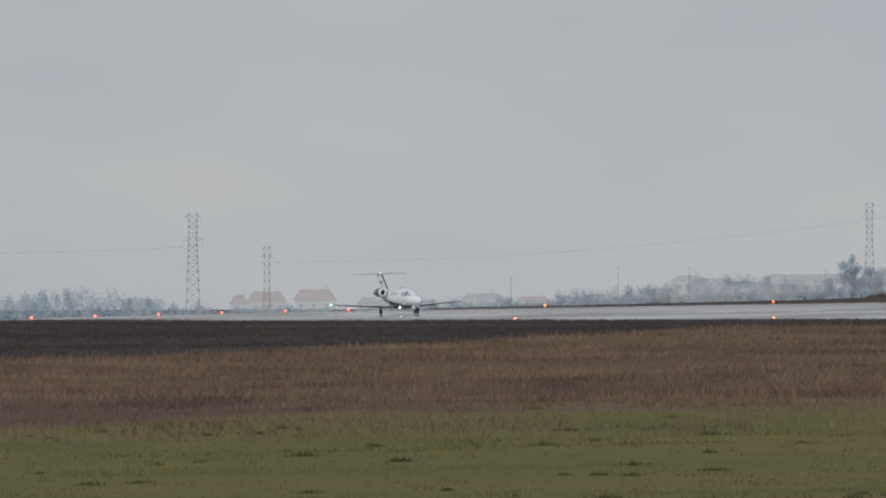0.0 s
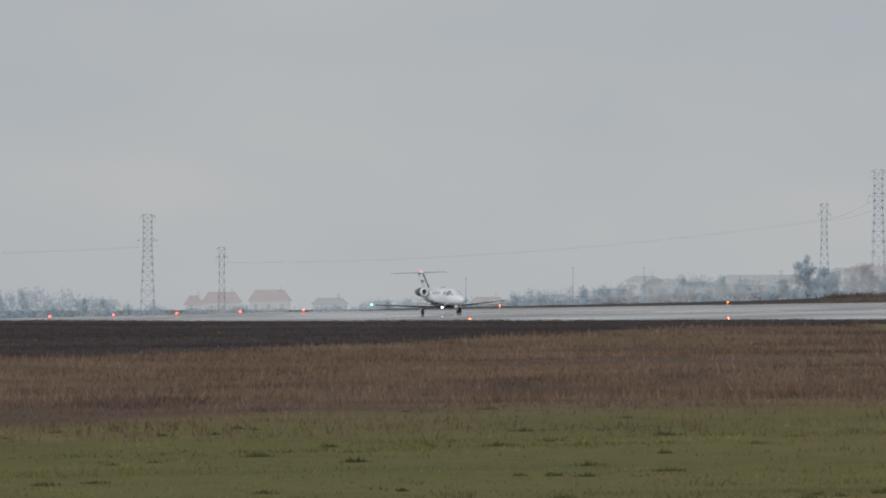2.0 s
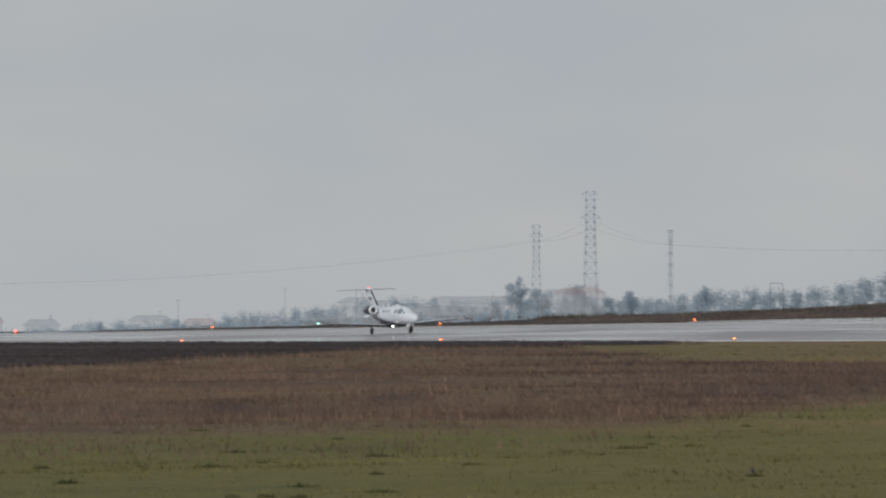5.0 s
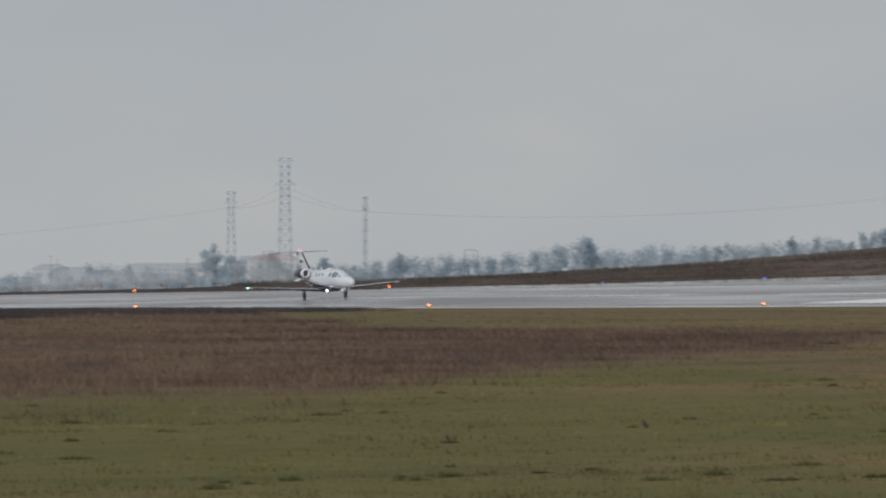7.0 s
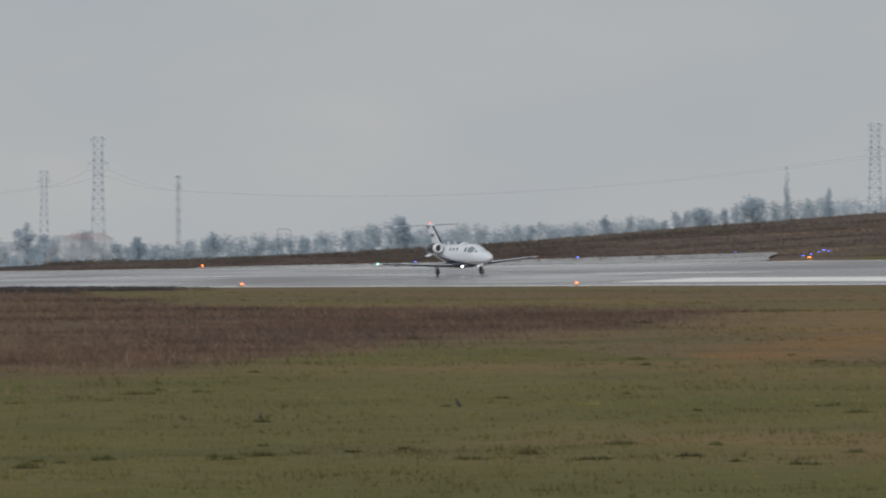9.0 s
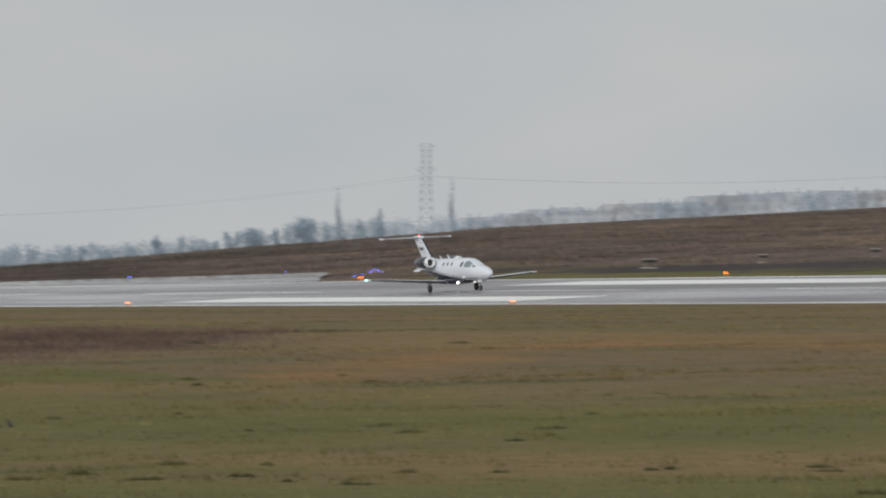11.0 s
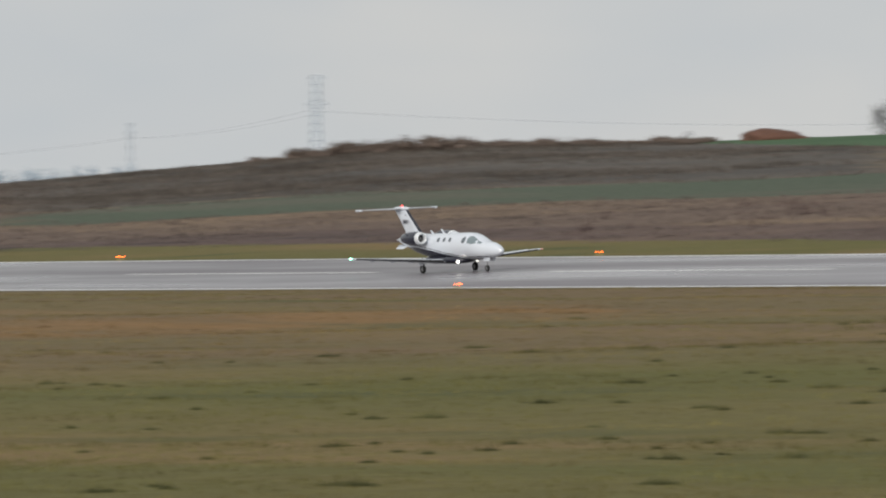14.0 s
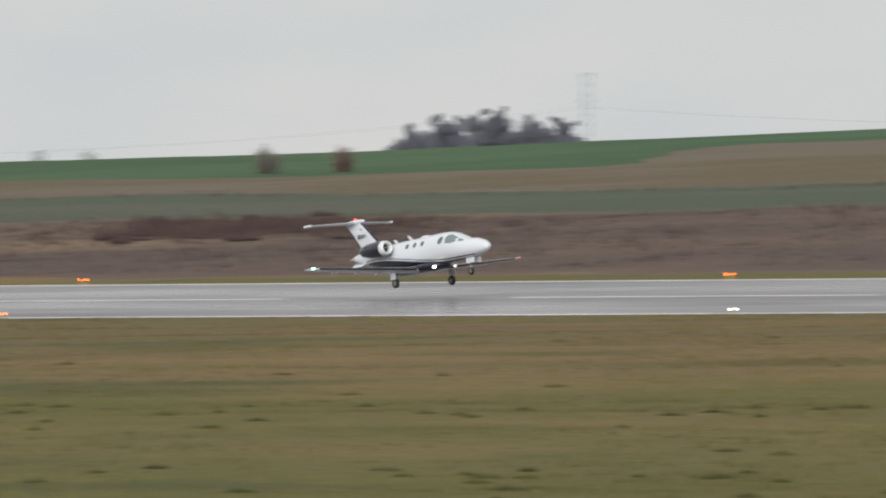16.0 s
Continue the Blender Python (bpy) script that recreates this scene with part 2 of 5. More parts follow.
def near_z(x):
    k = np.clip(x, -1250, -250) / 1000
    return EYE.z + 1.08 * k * k + 7.56 * k + 1.08


def far_z(x):
    k = np.clip(x, -1250, -250) / 1000
    return EYE.z - 3.595 * k * k + 1.883 * k + 1.40


def smooth01(t):
    t = np.clip(t, 0, 1)
    return t * t * (3 - 2 * t)


def roll(x, y):
    """Small natural unevenness of the field."""
    return (0.10 * np.sin(x / 23 + y / 31) + 0.07 * np.sin(x / 11.3 - y / 17 + 1.3) + 0.05 * np.sin(x / 6.1 + y / 7.7 + 2.1))


def land(x, y):
    """Height of the ground, in metres."""
    x, y = np.asarray(x, float), np.asarray(y, float)
    r, az = np.hypot(x, y), np.degrees(np.arctan2(x, y))
    zn, zf = near_z(x), far_z(x)
    field = zn * np.clip(y / NEAR_EDGE, 0, 1) + roll(x, y) * smooth01((NEAR_EDGE - 4 - y) / 40)
    strip = zn + (zf - zn) * np.clip((y - NEAR_EDGE) / (FAR_EDGE - NEAR_EDGE), 0, 1)
    # the rise beyond the runway
    azc = np.clip(az, -75, -40)
    rf = FAR_EDGE / np.maximum(np.cos(np.radians(azc)), 0.05)
    rr = np.maximum(np.interp(azc, CREST_AZ, CREST_R), rf + 20)
    zc = EYE.z + np.tan(np.radians(np.interp(azc, CREST_AZ, CREST_EL))) * rr
    t = (r - rf) / (rr - rf)
    zfe = far_z(rf * np.sin(np.radians(azc)))
    up = zfe + (zc - zfe) * np.clip(t, 0, 1) + roll(x, y) * smooth01(t * 4) * 0.7 * smooth01((1 - t) * 5)
    floor = EYE.z - 17 + (17 + np.interp(azc, VALLEY_AZ, VALLEY_Z)) * smooth01((r - 1600) / 850) - 45 * smooth01((r - 2850) / 900)
    over = np.where(r < 1700, np.maximum(zc - 0.035 * (r - rr), np.minimum(zc, floor)), np.minimum(zc + 6, floor))
    hill = np.where(t <= 1, up, over)
    z = np.where(y < NEAR_EDGE, field, np.where(y <= FAR_EDGE, strip, hill))
    wide = smooth01((az + 40) / 20) + smooth01((-76 - az) / 10)
    return z * (1 - wide) + wide * np.where(y < NEAR_EDGE, field, strip)


def ground(x, y):
    return float(land(x, y))


def spot(az, r):
    return r * math.sin(radians(az)), r * math.cos(radians(az))


def build_land():
    az = np.concatenate([np.arange(-180, -76, 4.0), np.arange(-76, -48, 0.14), np.arange(-48, 180, 4.0)])
    rs = np.concatenate([[0.05, 2, 20, 50], np.arange(80, 300, 4.0), np.arange(300, 1300, 5.0), np.arange(1300, 4900, 40.0)])
    A, R = np.meshgrid(az, rs)
    X, Y = R * np.sin(np.radians(A)), R * np.cos(np.radians(A))
    Z = land(X, Y)
    # the land lies a hand lower under the paved strip
    Z -= 0.25 * (smooth01((Y - NEAR_EDGE + 2) / 3) * smooth01((FAR_EDGE + 2 - Y) / 3))
    n = len(az)
    i, j = np.meshgrid(np.arange(len(rs) - 1), np.arange(n), indexing="ij")
    j2 = (j + 1) % n
    faces = np.stack([i * n + j, i * n + j2, (i + 1) * n + j2, (i + 1) * n + j], -1).reshape(-1, 4)
    faces = [tuple(q) for q in faces] + [tuple(range(n - 1, -1, -1))]
    ob = mesh_object("ground", np.stack([X, Y, Z], -1).reshape(-1, 3), faces, M_GROUND, smooth=True)
    tagged(ob, "winter airfield of olive grass and brown heath beside the runway", "ground", kind="structure")
    return ob, X, Y, R, A


STRIP_AZ = [-72.9, -70.0, -67.9, -67.2, -66.1, -65.1]
STRIP_LO, STRIP_HI = [268, 278, 287, 321, 355, 393], [1000, 900, 530, 500, 468, 437]
DARK_AZ, DARK_R = [-72.9, -71.5, -70.3, -69.5, -68.6, -67.5], [448, 486, 538, 594, 645, 705]


# thickets of bramble in the brown grass: azimuth, distance, half width in degrees, half depth
THICKETS = [(-71.98, 311, 0.30, 9), (-71.26, 336, 0.09, 7), (-71.33, 296, 0.08, 5), (-70.1, 339, 0.13, 8), (-72.6, 330, 0.2, 9), (-69.2, 352, 0.16, 9)]


def cover_masks(X, Y, R, A):
    """Where each plant cover grows, 0 to 1."""
    rf = FAR_EDGE / np.cos(np.radians(np.clip(A, -78, -40)))
    rr = np.interp(A, CREST_AZ, CREST_R)
    up = np.clip((R - rf) / np.maximum(rr - rf, 1), 0, 3)
    near = Y < NEAR_EDGE
    band = lambda v, lo, hi, soft: smooth01((v - lo) / soft + 0.5) * smooth01((hi - v) / soft + 0.5)
    edge = NEAR_EDGE - Y
    # on the camera's side
    dark = near * smooth01((R - np.interp(A, DARK_AZ, DARK_R)) / 40 + 0.5) * smooth01((-67.6 - A) / 0.5) * smooth01((edge + 2) / 3)
    lo, hi = np.interp(A, STRIP_AZ, STRIP_LO), np.interp(A, STRIP_AZ, STRIP_HI)
    heath = near * np.minimum(smooth01((R - lo) / 75 + 0.35), smooth01((hi - R) / 40 + 0.5)) * smooth01((-64.9 - A) / 0.4)
    bramble = near * band(R, lo + 25, hi, 30) * band(A, -68.4, -65.0, 1.6) * 0.7
    for a0, r0, wa, wr in THICKETS:
        bramble = np.maximum(bramble, near * np.clip(1.6 - np.hypot((A - a0) / wa, (R - r0) / wr), 0, 1))
    dark = dark + bramble * 0.5
    rust = near * band(A, -65.4, -58.2, 0.6) * np.exp(-((R - np.interp(A, [-65.2, -63.4, -62, -60.5, -58.9], [310, 385, 372, 383, 430])) / 34) ** 2) * 0.58
    dry = near * band(R, np.interp(A, [-66, -64, -50], [330, 270, 285]), 1400, 60) * 0.8
    # beyond the runway
    far = Y > FAR_EDGE
    left = smooth01((-63.6 - A) / 1.5)
    heath = heath + far * np.maximum(left, smooth01((Y - FAR_EDGE - np.interp(A, [-57.5, -55.5], [16, 3])) / np.interp(A, [-57.5, -55.5], [14, 9])))
    dark = dark + far * (0.42 + 0.43 * smooth01((-65.5 - A) / 1.5)) * smooth01((-60.8 - A) / 1.5) * smooth01((Y - FAR_EDGE - 1) / 4)
    dark = dark + far * band(A, -64, -45, 2) * band(up, 0.08, 0.16, 0.06) * 0.36
    east = smooth01((A + 62.2) / 1.6)
    low, high = np.interp(A, [-59, -55.5, -52.4], [0.33, 0.375, 0.31]), np.interp(A, [-59, -55.5, -52.4], [0.5, 0.56, 0.47])
    meadow = far * band(up, low, high, 0.06) * east
    pale = far * smooth01((up - high) / 0.04 + 0.5) * smooth01((A + 57.6) / 1.2)
    purple = far * smooth01((A + 62.5) / 2.5) * np.clip(band(up, 0.03, 0.17, 0.06) + band(A, -54.6, -45, 1.0) * band(up, 0.1, 0.33, 0.08), 0, 1)
    scrub = far * smooth01((up - high) / 0.08 + 0.5) * east + far * 0.4 * smooth01((up - 0.6) / 0.2) * left
    field = far * smooth01((up - np.interp(A, [-58.2, -57.3, -56.3, -55.2, -53, -52.85, -52.6, -52.3, -50], [1.0, 0.87, 0.76, 0.71, 0.69, 0.72, 0.84, 0.87, 0.87])) / 0.03 + 0.5) * smooth01((A + 58.4) / 0.8)
    return {"heath": heath, "dark": dark, "scrub": scrub, "meadow": meadow, "dry": dry, "tan": far * smooth01((A + 67.5) / 3), "field": field, "bramble": bramble, "rust": rust, "pale": pale, "purple": purple}


land_ob, LX, LY, LR, LA = build_land()
for mask, value in cover_masks(LX, LY, LR, LA).items():
    land_ob.data.attributes.new(mask, "FLOAT", "POINT").data.foreach_set("value", np.clip(value, 0, 1).astype(np.float32).ravel())


def strip_mesh(name, x0, x1, y0, y1, lift, mat, label, category, kind="structure", step=10.0, rows=6, parent=None, wobble=0.0):
    """A paved strip on the land, with a kerb-like edge of its own thickness."""
    xs = np.linspace(x0, x1, max(2, int((x1 - x0) / step) + 1))
    ys = np.linspace(y0, y1, rows)
    verts, faces = [], []
    for x in xs:
        for k, y in enumerate(ys):
            w = wobble * noise.noise((x * 0.5, y, 3.0)) if k in (0, rows - 1) else 0
            s = (y - NEAR_EDGE) / (FAR_EDGE - NEAR_EDGE)
            verts.append((x, y + w, float(near_z(x) + (far_z(x) - near_z(x)) * s) + lift))
    n = rows
    for i in range(len(xs) - 1):
        for k in range(n - 1):
            faces.append((i * n + k, (i + 1) * n + k, (i + 1) * n + k + 1, i * n + k + 1))
    ob = mesh_object(name, verts, faces, mat, parent)
    if parent is None:
        tagged(ob, label, category, kind=kind)
    return ob


runway = strip_mesh("runway", -1090, 300, NEAR_EDGE, FAR_EDGE, 0.0, M_RUNWAY, "wet grey asphalt runway with worn white markings", "runway", wobble=0.25)


def marking(name, x0, x1, y0, y1, wobble=0.05):
    return strip_mesh(name, x0, x1, y0, y1, 0.006, M_MARK, "", "", step=3.0, rows=2, parent=runway, wobble=wobble)


marking("edge_line", -1088, 200, NEAR_EDGE + 0.7, NEAR_EDGE + 1.5, 0.15)
marking("edge_line", -1088, 200, FAR_EDGE - 1.6, FAR_EDGE - 0.8, 0.15)
for x in range(-1065, 150, 50):
    marking("centre_dash", x, x + 30, CENTRE - 0.4, CENTRE + 0.4)
for sign in (-1, 1):
    a, b = sorted((CENTRE + sign * 9.5, CENTRE + sign * 16.5))
    marking("aiming_mark", -726, -670, a, b, 0.2)


# ---- the taxiway that leaves the runway on its far side ----
def build_taxiway():
    outer = [(-897, 367.0), (-860, 372.0), (-833, 375.5), (-818, 378.6), (-809, 379.5), (-803, 377.0), (-797, 373.5), (-790, 370.0), (-783, 366.9)]
    verts, faces = [], []
    for x, y in outer:
        for k in range(5):
            yy = FAR_EDGE - 0.4 + (y - FAR_EDGE + 0.4) * k / 4
            verts.append((x, yy, max(ground(x, yy), ground(x, FAR_EDGE - 0.5)) + 0.02 + 0.025 * k))
    for i in range(len(outer) - 1):
        for k in range(4):
            faces.append((i * 5 + k, (i + 1) * 5 + k, (i + 1) * 5 + k + 1, i * 5 + k + 1))
    return tagged(mesh_object("taxiway", verts, faces, M_TAXI), "damp grey asphalt taxiway mouth joining the runway", "taxiway", kind="structure")


build_taxiway()

# ---- lamps of the airfield ----
M_STEM = material("galvanised_stem", (0.35, 0.35, 0.34), 0.45, metal=0.7, grain=0.15, scale=20)
M_BASE = material("yellow_lamp_base", (0.45, 0.32, 0.06), 0.5, grain=0.2, scale=15)
M_AMBER = material("amber_glow", (0.4, 0.12, 0.02), 0.2, emit=(1.0, 0.14, 0.012), power=11.0)
M_RED = material("red_glow", (0.4, 0.02, 0.02), 0.2, emit=(1.0, 0.07, 0.05), power=9.0)
M_BLUE = material("blue_glow", (0.02, 0.04, 0.4), 0.2, emit=(0.1, 0.16, 1.0), power=7.0)
M_PALE = material("white_glow", (0.6, 0.6, 0.55), 0.2, emit=(1.0, 0.93, 0.8), power=9.0)


def build_lamp(name, glow, label, group, size):
    """An elevated airfield lamp: round base, breakable stem, cap and glowing dome."""
    top = empty(name, pose(0, 0, 0), label, "airfield lamp", group)
    bm = bmesh.new()
    bmesh.ops.create_cone(bm, cap_ends=True, segments=14, radius1=0.16, radius2=0.11, depth=0.06, matrix=pose(0, 0, 0.03))
    part("base", bm, M_BASE, top)
    bm = bmesh.new()
    add_beam(bm, (0, 0, 0.05), (0, 0, 0.15), 0.03, 10)
    bmesh.ops.create_cone(bm, cap_ends=True, segments=14, radius1=0.05, radius2=0.09, depth=0.04, matrix=pose(0, 0, 0.15))
    part("stem", bm, M_STEM, top)
    bm = bmesh.new()
    bmesh.ops.create_uvsphere(bm, u_segments=14, v_segments=9, radius=size, matrix=pose(0, 0, 0.16 + size * 0.8) @ Matrix.Diagonal((1, 1, 0.9, 1)))
    part("lens", bm, glow, top, "glowing glass dome", smooth=True)
    return top


def place_lamps(first, places):
    x, y = places[0]
    first.matrix_basis = pose(x, y, ground(x, y) + 0.03)
    for x, y in places[1:]:
        copy_thing(first, pose(x, y, ground(x, y) + 0.03))


near_row = [(-896.9 + 60 * k, 321.3) for k in (0, 1, 2, 3, 4, 6, 7, 9, 10)]
far_row = [(-896.9 + 60 * k, 367.3) for k in (-2, -1, 0, 2, 3, 4, 5, 6, 7, 8, 9, 10)]
place_lamps(build_lamp("runway_edge_light", M_AMBER, "low amber runway edge lamp on a short metal stem", "runway edge lights", 0.06), near_row + far_row)
place_lamps(build_lamp("runway_edge_light", M_PALE, "low white runway edge lamp at the asphalt edge", "runway edge lights", 0.06), [(-416.9, 321.3)])
place_lamps(build_lamp("runway_end_light", M_RED, "low red runway end lamp across the runway", "runway end lights", 0.095),
            [(-1058 + 1.4 * i, 329.4 + 6.0 * i) for i in range(6)])
place_lamps(build_lamp("taxiway_light", M_BLUE, "low blue taxiway edge lamp beside the asphalt", "taxiway edge lights", 0.04),
            [(-860.5, 371.2), (-834.7, 374.2), (-816.1, 379.4), (-785.8, 371.0), (-789.8, 373.5), (-795.8, 377.0), (-801.2, 380.0), (-796.4, 378.2)])


# ---- the row of four approach slope boxes ----
M_HOOD = material("pale_weathered_hood", (0.5, 0.47, 0.41), 0.6, grain=0.15, scale=6)
M_BOX = material("weathered_grey_box", (0.045, 0.043, 0.04), 0.6, grain=0.2, scale=6, coarse=0.15, coarse_scale=1)
M_BOXDARK = material("dark_lens_slot", (0.02, 0.02, 0.025), 0.15)
M_PAD = material("concrete_pad", (0.48, 0.45, 0.40), 0.85, grain=0.15, scale=5)


def build_slope_box():
    top = empty("slope_indicator", pose(0, 0, 0), "low grey glide slope indicator box on short legs in grass", "indicator box", "slope indicator row")
    bm = bmesh.new()
    add_box(bm, (1.3, 1.7, 0.08), pose(0, 0, 0.02), 0.02)
    part("pad", bm, M_PAD, top)
    for sx in (-0.35, 0.35):
        for sy in (-0.5, 0.5):
            bm = bmesh.new()
            add_beam(bm, (sx, sy, 0.05), (sx, sy, 0.46), 0.03, 8)
            part("leg", bm, M_STEM, top)
    bm = bmesh.new()
    add_box(bm, (1.0, 1.45, 0.26), pose(0, 0, 0.58), 0.04)
    part("housing", bm, M_BOX, top)
    bm = bmesh.new()
    add_box(bm, (1.12, 1.6, 0.06), pose(0.03, 0, 0.745), 0.01)
    part("hood", bm, M_HOOD, top, "pale weathered hood")
    for sy in (-0.42, 0, 0.42):
        bm = bmesh.new()
        add_box(bm, (0.04, 0.28, 0.14), pose(-0.505, sy, 0.58), 0.01)
        part("lens", bm, M_BOXDARK, top, "dark lens opening")
    return top


slope_boxes = [(-760, 383.0 + 9.5 * i) for i in range(4)]
box_one = build_slope_box()
narrow = Matrix.Diagonal((0.66, 0.62, 0.9, 1))
box_one.matrix_basis = pose(*slope_boxes[0], ground(*slope_boxes[0]) + 0.02) @ narrow
for p in slope_boxes[1:]:
    copy_thing(box_one, pose(*p, ground(*p) + 0.02) @ narrow)

# ---- the jet ----
M_WHITE = material("white_gloss_paint", (0.71, 0.755, 0.82), 0.22, coat=0.4, grain=0.02, scale=3, coarse=0.03, coarse_scale=0.6)
M_NAVY = material("navy_gloss_paint", (0.018, 0.02, 0.035), 0.2, coat=0.4, grain=0.1, scale=4)
M_GLASS = material("dark_cabin_glass", (0.13, 0.15, 0.17), 0.06)
M_SHIELD = material("windshield_glass", (0.20, 0.25, 0.27), 0.05)
M_TRIM = material("grey_window_trim", (0.25, 0.26, 0.28), 0.4, metal=0.3)
M_LIP = material("pale_inlet_lip", (0.80, 0.82, 0.84), 0.3, metal=0.25, grain=0.03, scale=8)
M_STRUT = material("grey_gear_metal", (0.28, 0.28, 0.29), 0.4, metal=0.5, grain=0.1, scale=12)
M_TYRE = material("black_tyre_rubber", (0.018, 0.018, 0.018), 0.8, grain=0.2, scale=20)
M_DARKIN = material("dark_engine_inside", (0.012, 0.012, 0.014), 0.5)
M_BOOT = material("black_deicing_boot", (0.02, 0.02, 0.022), 0.55)
M_PALEBOOT = material("pale_deicing_boot", (0.42, 0.44, 0.47), 0.4, grain=0.05, scale=6)
M_GREYLET = material("dark_grey_lettering", (0.11, 0.11, 0.13), 0.4)
M_LAMP = material("landing_light_glow", (0.9, 0.9, 0.85), 0.1, emit=(1.0, 0.97, 0.9), power=5.5)
M_LAMPDIM = material("dim_landing_light_glow", (0.8, 0.8, 0.78), 0.1, emit=(1.0, 0.97, 0.9), power=0.8)
M_GREENL = material("green_position_glow", (0.1, 0.5, 0.3), 0.1, emit=(0.3, 1.0, 0.7), power=4.5)
M_REDL = material("red_position_lens", (0.75, 0.42, 0.34), 0.1)
M_BEACON = material("red_beacon_glow", (0.5, 0.03, 0.03), 0.1, emit=(1.0, 0.1, 0.09), power=1.6)


def two_tone():
    """White upper hull, navy belly with a sweep rising aft, and a thin navy line above it."""
    m = material("white_and_navy_hull", (0.71, 0.755, 0.82), 0.22, coat=0.4)
    n, l = m.node_tree.nodes, m.node_tree.links
    b = n["Principled BSDF"]
    tc, xyz = n.new("ShaderNodeTexCoord"), n.new("ShaderNodeSeparateXYZ")
    l.new(tc.outputs["Object"], xyz.inputs[0])

    def maths(op, a, c):
        x = n.new("ShaderNodeMath")
        x.operation = op
        for socket, v in zip(x.inputs, (a, c)):
            if isinstance(v, (int, float)):
                socket.default_value = v
            else:
                l.new(v, socket)
        return x.outputs[0]

    sweep = n.new("ShaderNodeMapRange")
    sweep.interpolation_type = "SMOOTHSTEP"
    for k, v in enumerate((3.6, -3.2, 0.80, 1.50)):
        sweep.inputs[k + 1].default_value = v
    l.new(xyz.outputs[0], sweep.inputs[0])
    line = sweep.outputs[0]
    belly = maths("LESS_THAN", xyz.outputs[2], line)
    over = maths("SUBTRACT", xyz.outputs[2], line)
    stripe = maths("MULTIPLY", maths("GREATER_THAN", over, 0.07), maths("LESS_THAN", over, 0.115))
    ahead = maths("LESS_THAN", xyz.outputs[0], 5.3)
    tail = maths("GREATER_THAN", xyz.outputs[0], -3.9)
    dark = maths("MULTIPLY", maths("MULTIPLY", maths("MAXIMUM", belly, stripe), ahead), tail)
    mix = n.new("ShaderNodeMix")
    mix.data_type = "RGBA"
    mix.inputs[6].default_value, mix.inputs[7].default_value = (0.71, 0.755, 0.82, 1), (0.018, 0.02, 0.035, 1)
    l.new(dark, mix.inputs[0])
    l.new(mix.outputs[2], b.inputs["Base Color"])
    return m


M_HULL = two_tone()
# station, centre height, half width, half height
HULL = [(6.27, 1.200, 0.03, 0.030), (6.22, 1.200, 0.1, 0.100), (6.08, 1.210, 0.2, 0.200), (5.8, 1.230, 0.33, 0.320), (5.3, 1.270, 0.47, 0.440),
        (4.8, 1.265, 0.58, 0.485), (4.4, 1.315, 0.64, 0.555), (4, 1.385, 0.685, 0.645), (3.6, 1.455, 0.71, 0.730), (3.2, 1.500, 0.73, 0.775),
        (2.6, 1.515, 0.74, 0.790), (1.6, 1.515, 0.745, 0.780), (0.4, 1.515, 0.745, 0.765), (-0.8, 1.525, 0.735, 0.745), (-1.8, 1.565, 0.69, 0.675),
        (-2.8, 1.680, 0.58, 0.610), (-3.7, 1.770, 0.43, 0.470), (-4.5, 1.840, 0.28, 0.320), (-5.2, 1.890, 0.14, 0.170), (-5.55, 1.910, 0.05, 0.060)]


def hull_at(x):
    for a, b in zip(HULL, HULL[1:]):
        if b[0] <= x <= a[0]:
            t = (a[0] - x) / (a[0] - b[0])
            return tuple(p + (q - p) * t for p, q in zip(a[1:], b[1:]))
    return HULL[-1][1:]


def hull_point(x, z, side, proud=0.0):
    """A point on the hull's skin at that station and height."""
    zc, w, h = hull_at(x)
    s = max(-0.98, min(0.98, (z - zc) / h))
    return (x, side * (w * (1 - abs(s) ** 2.2) ** (1 / 2.2) + proud), z)


def hull_patch(outline, side, proud):
    """A thin raised panel on the hull: a closed outline (x, z) filled with a fan of rings."""
    cx, cz = sum(p[0] for p in outline) / len(outline), sum(p[1] for p in outline) / len(outline)
    bm = bmesh.new()
    rings = [[bm.verts.new(hull_point(cx + (x - cx) * f, cz + (z - cz) * f, side, proud if f < 1 else -0.01)) for x, z in outline] for f in (1.0, 0.97, 0.66, 0.33)]
    k = len(outline)
    for r0, r1 in zip(rings, rings[1:]):
        for i in range(k):
            bm.faces.new((r0[i], r0[(i + 1) % k], r1[(i + 1) % k], r1[i]))
    mid = bm.verts.new(hull_point(cx, cz, side, proud))
    for i in range(k):
        bm.faces.new((rings[-1][i], rings[-1][(i + 1) % k], mid))
    return bm


def oval(cx, cz, a, b, power=2.4, k=20, lean=0.0):
    pts = []
    for i in range(k):
        t = 2 * math.pi * i / k
        c, s = math.cos(t), math.sin(t)
        u, v = a * abs(c) ** (2 / power) * (1 if c > 0 else -1), b * abs(s) ** (2 / power) * (1 if s > 0 else -1)
        pts.append((cx + u + lean * v, cz + v))
    return pts


def aerofoil(chord, thick, k=9):
    """Closed profile from the trailing edge over the top to the leading edge and back: (back from nose, up)."""
    up = []
    for i in range(k + 1):
        x = 0.5 * (1 + math.cos(math.pi * i / k))
        y = 5 * thick * (0.2969 * math.sqrt(x) - 0.126 * x - 0.3516 * x ** 2 + 0.2843 * x ** 3 - 0.1015 * x ** 4)
        up.append((x * chord, y * chord))
    return up + [(x, -y * 0.75) for x, y in up[-2:0:-1]]


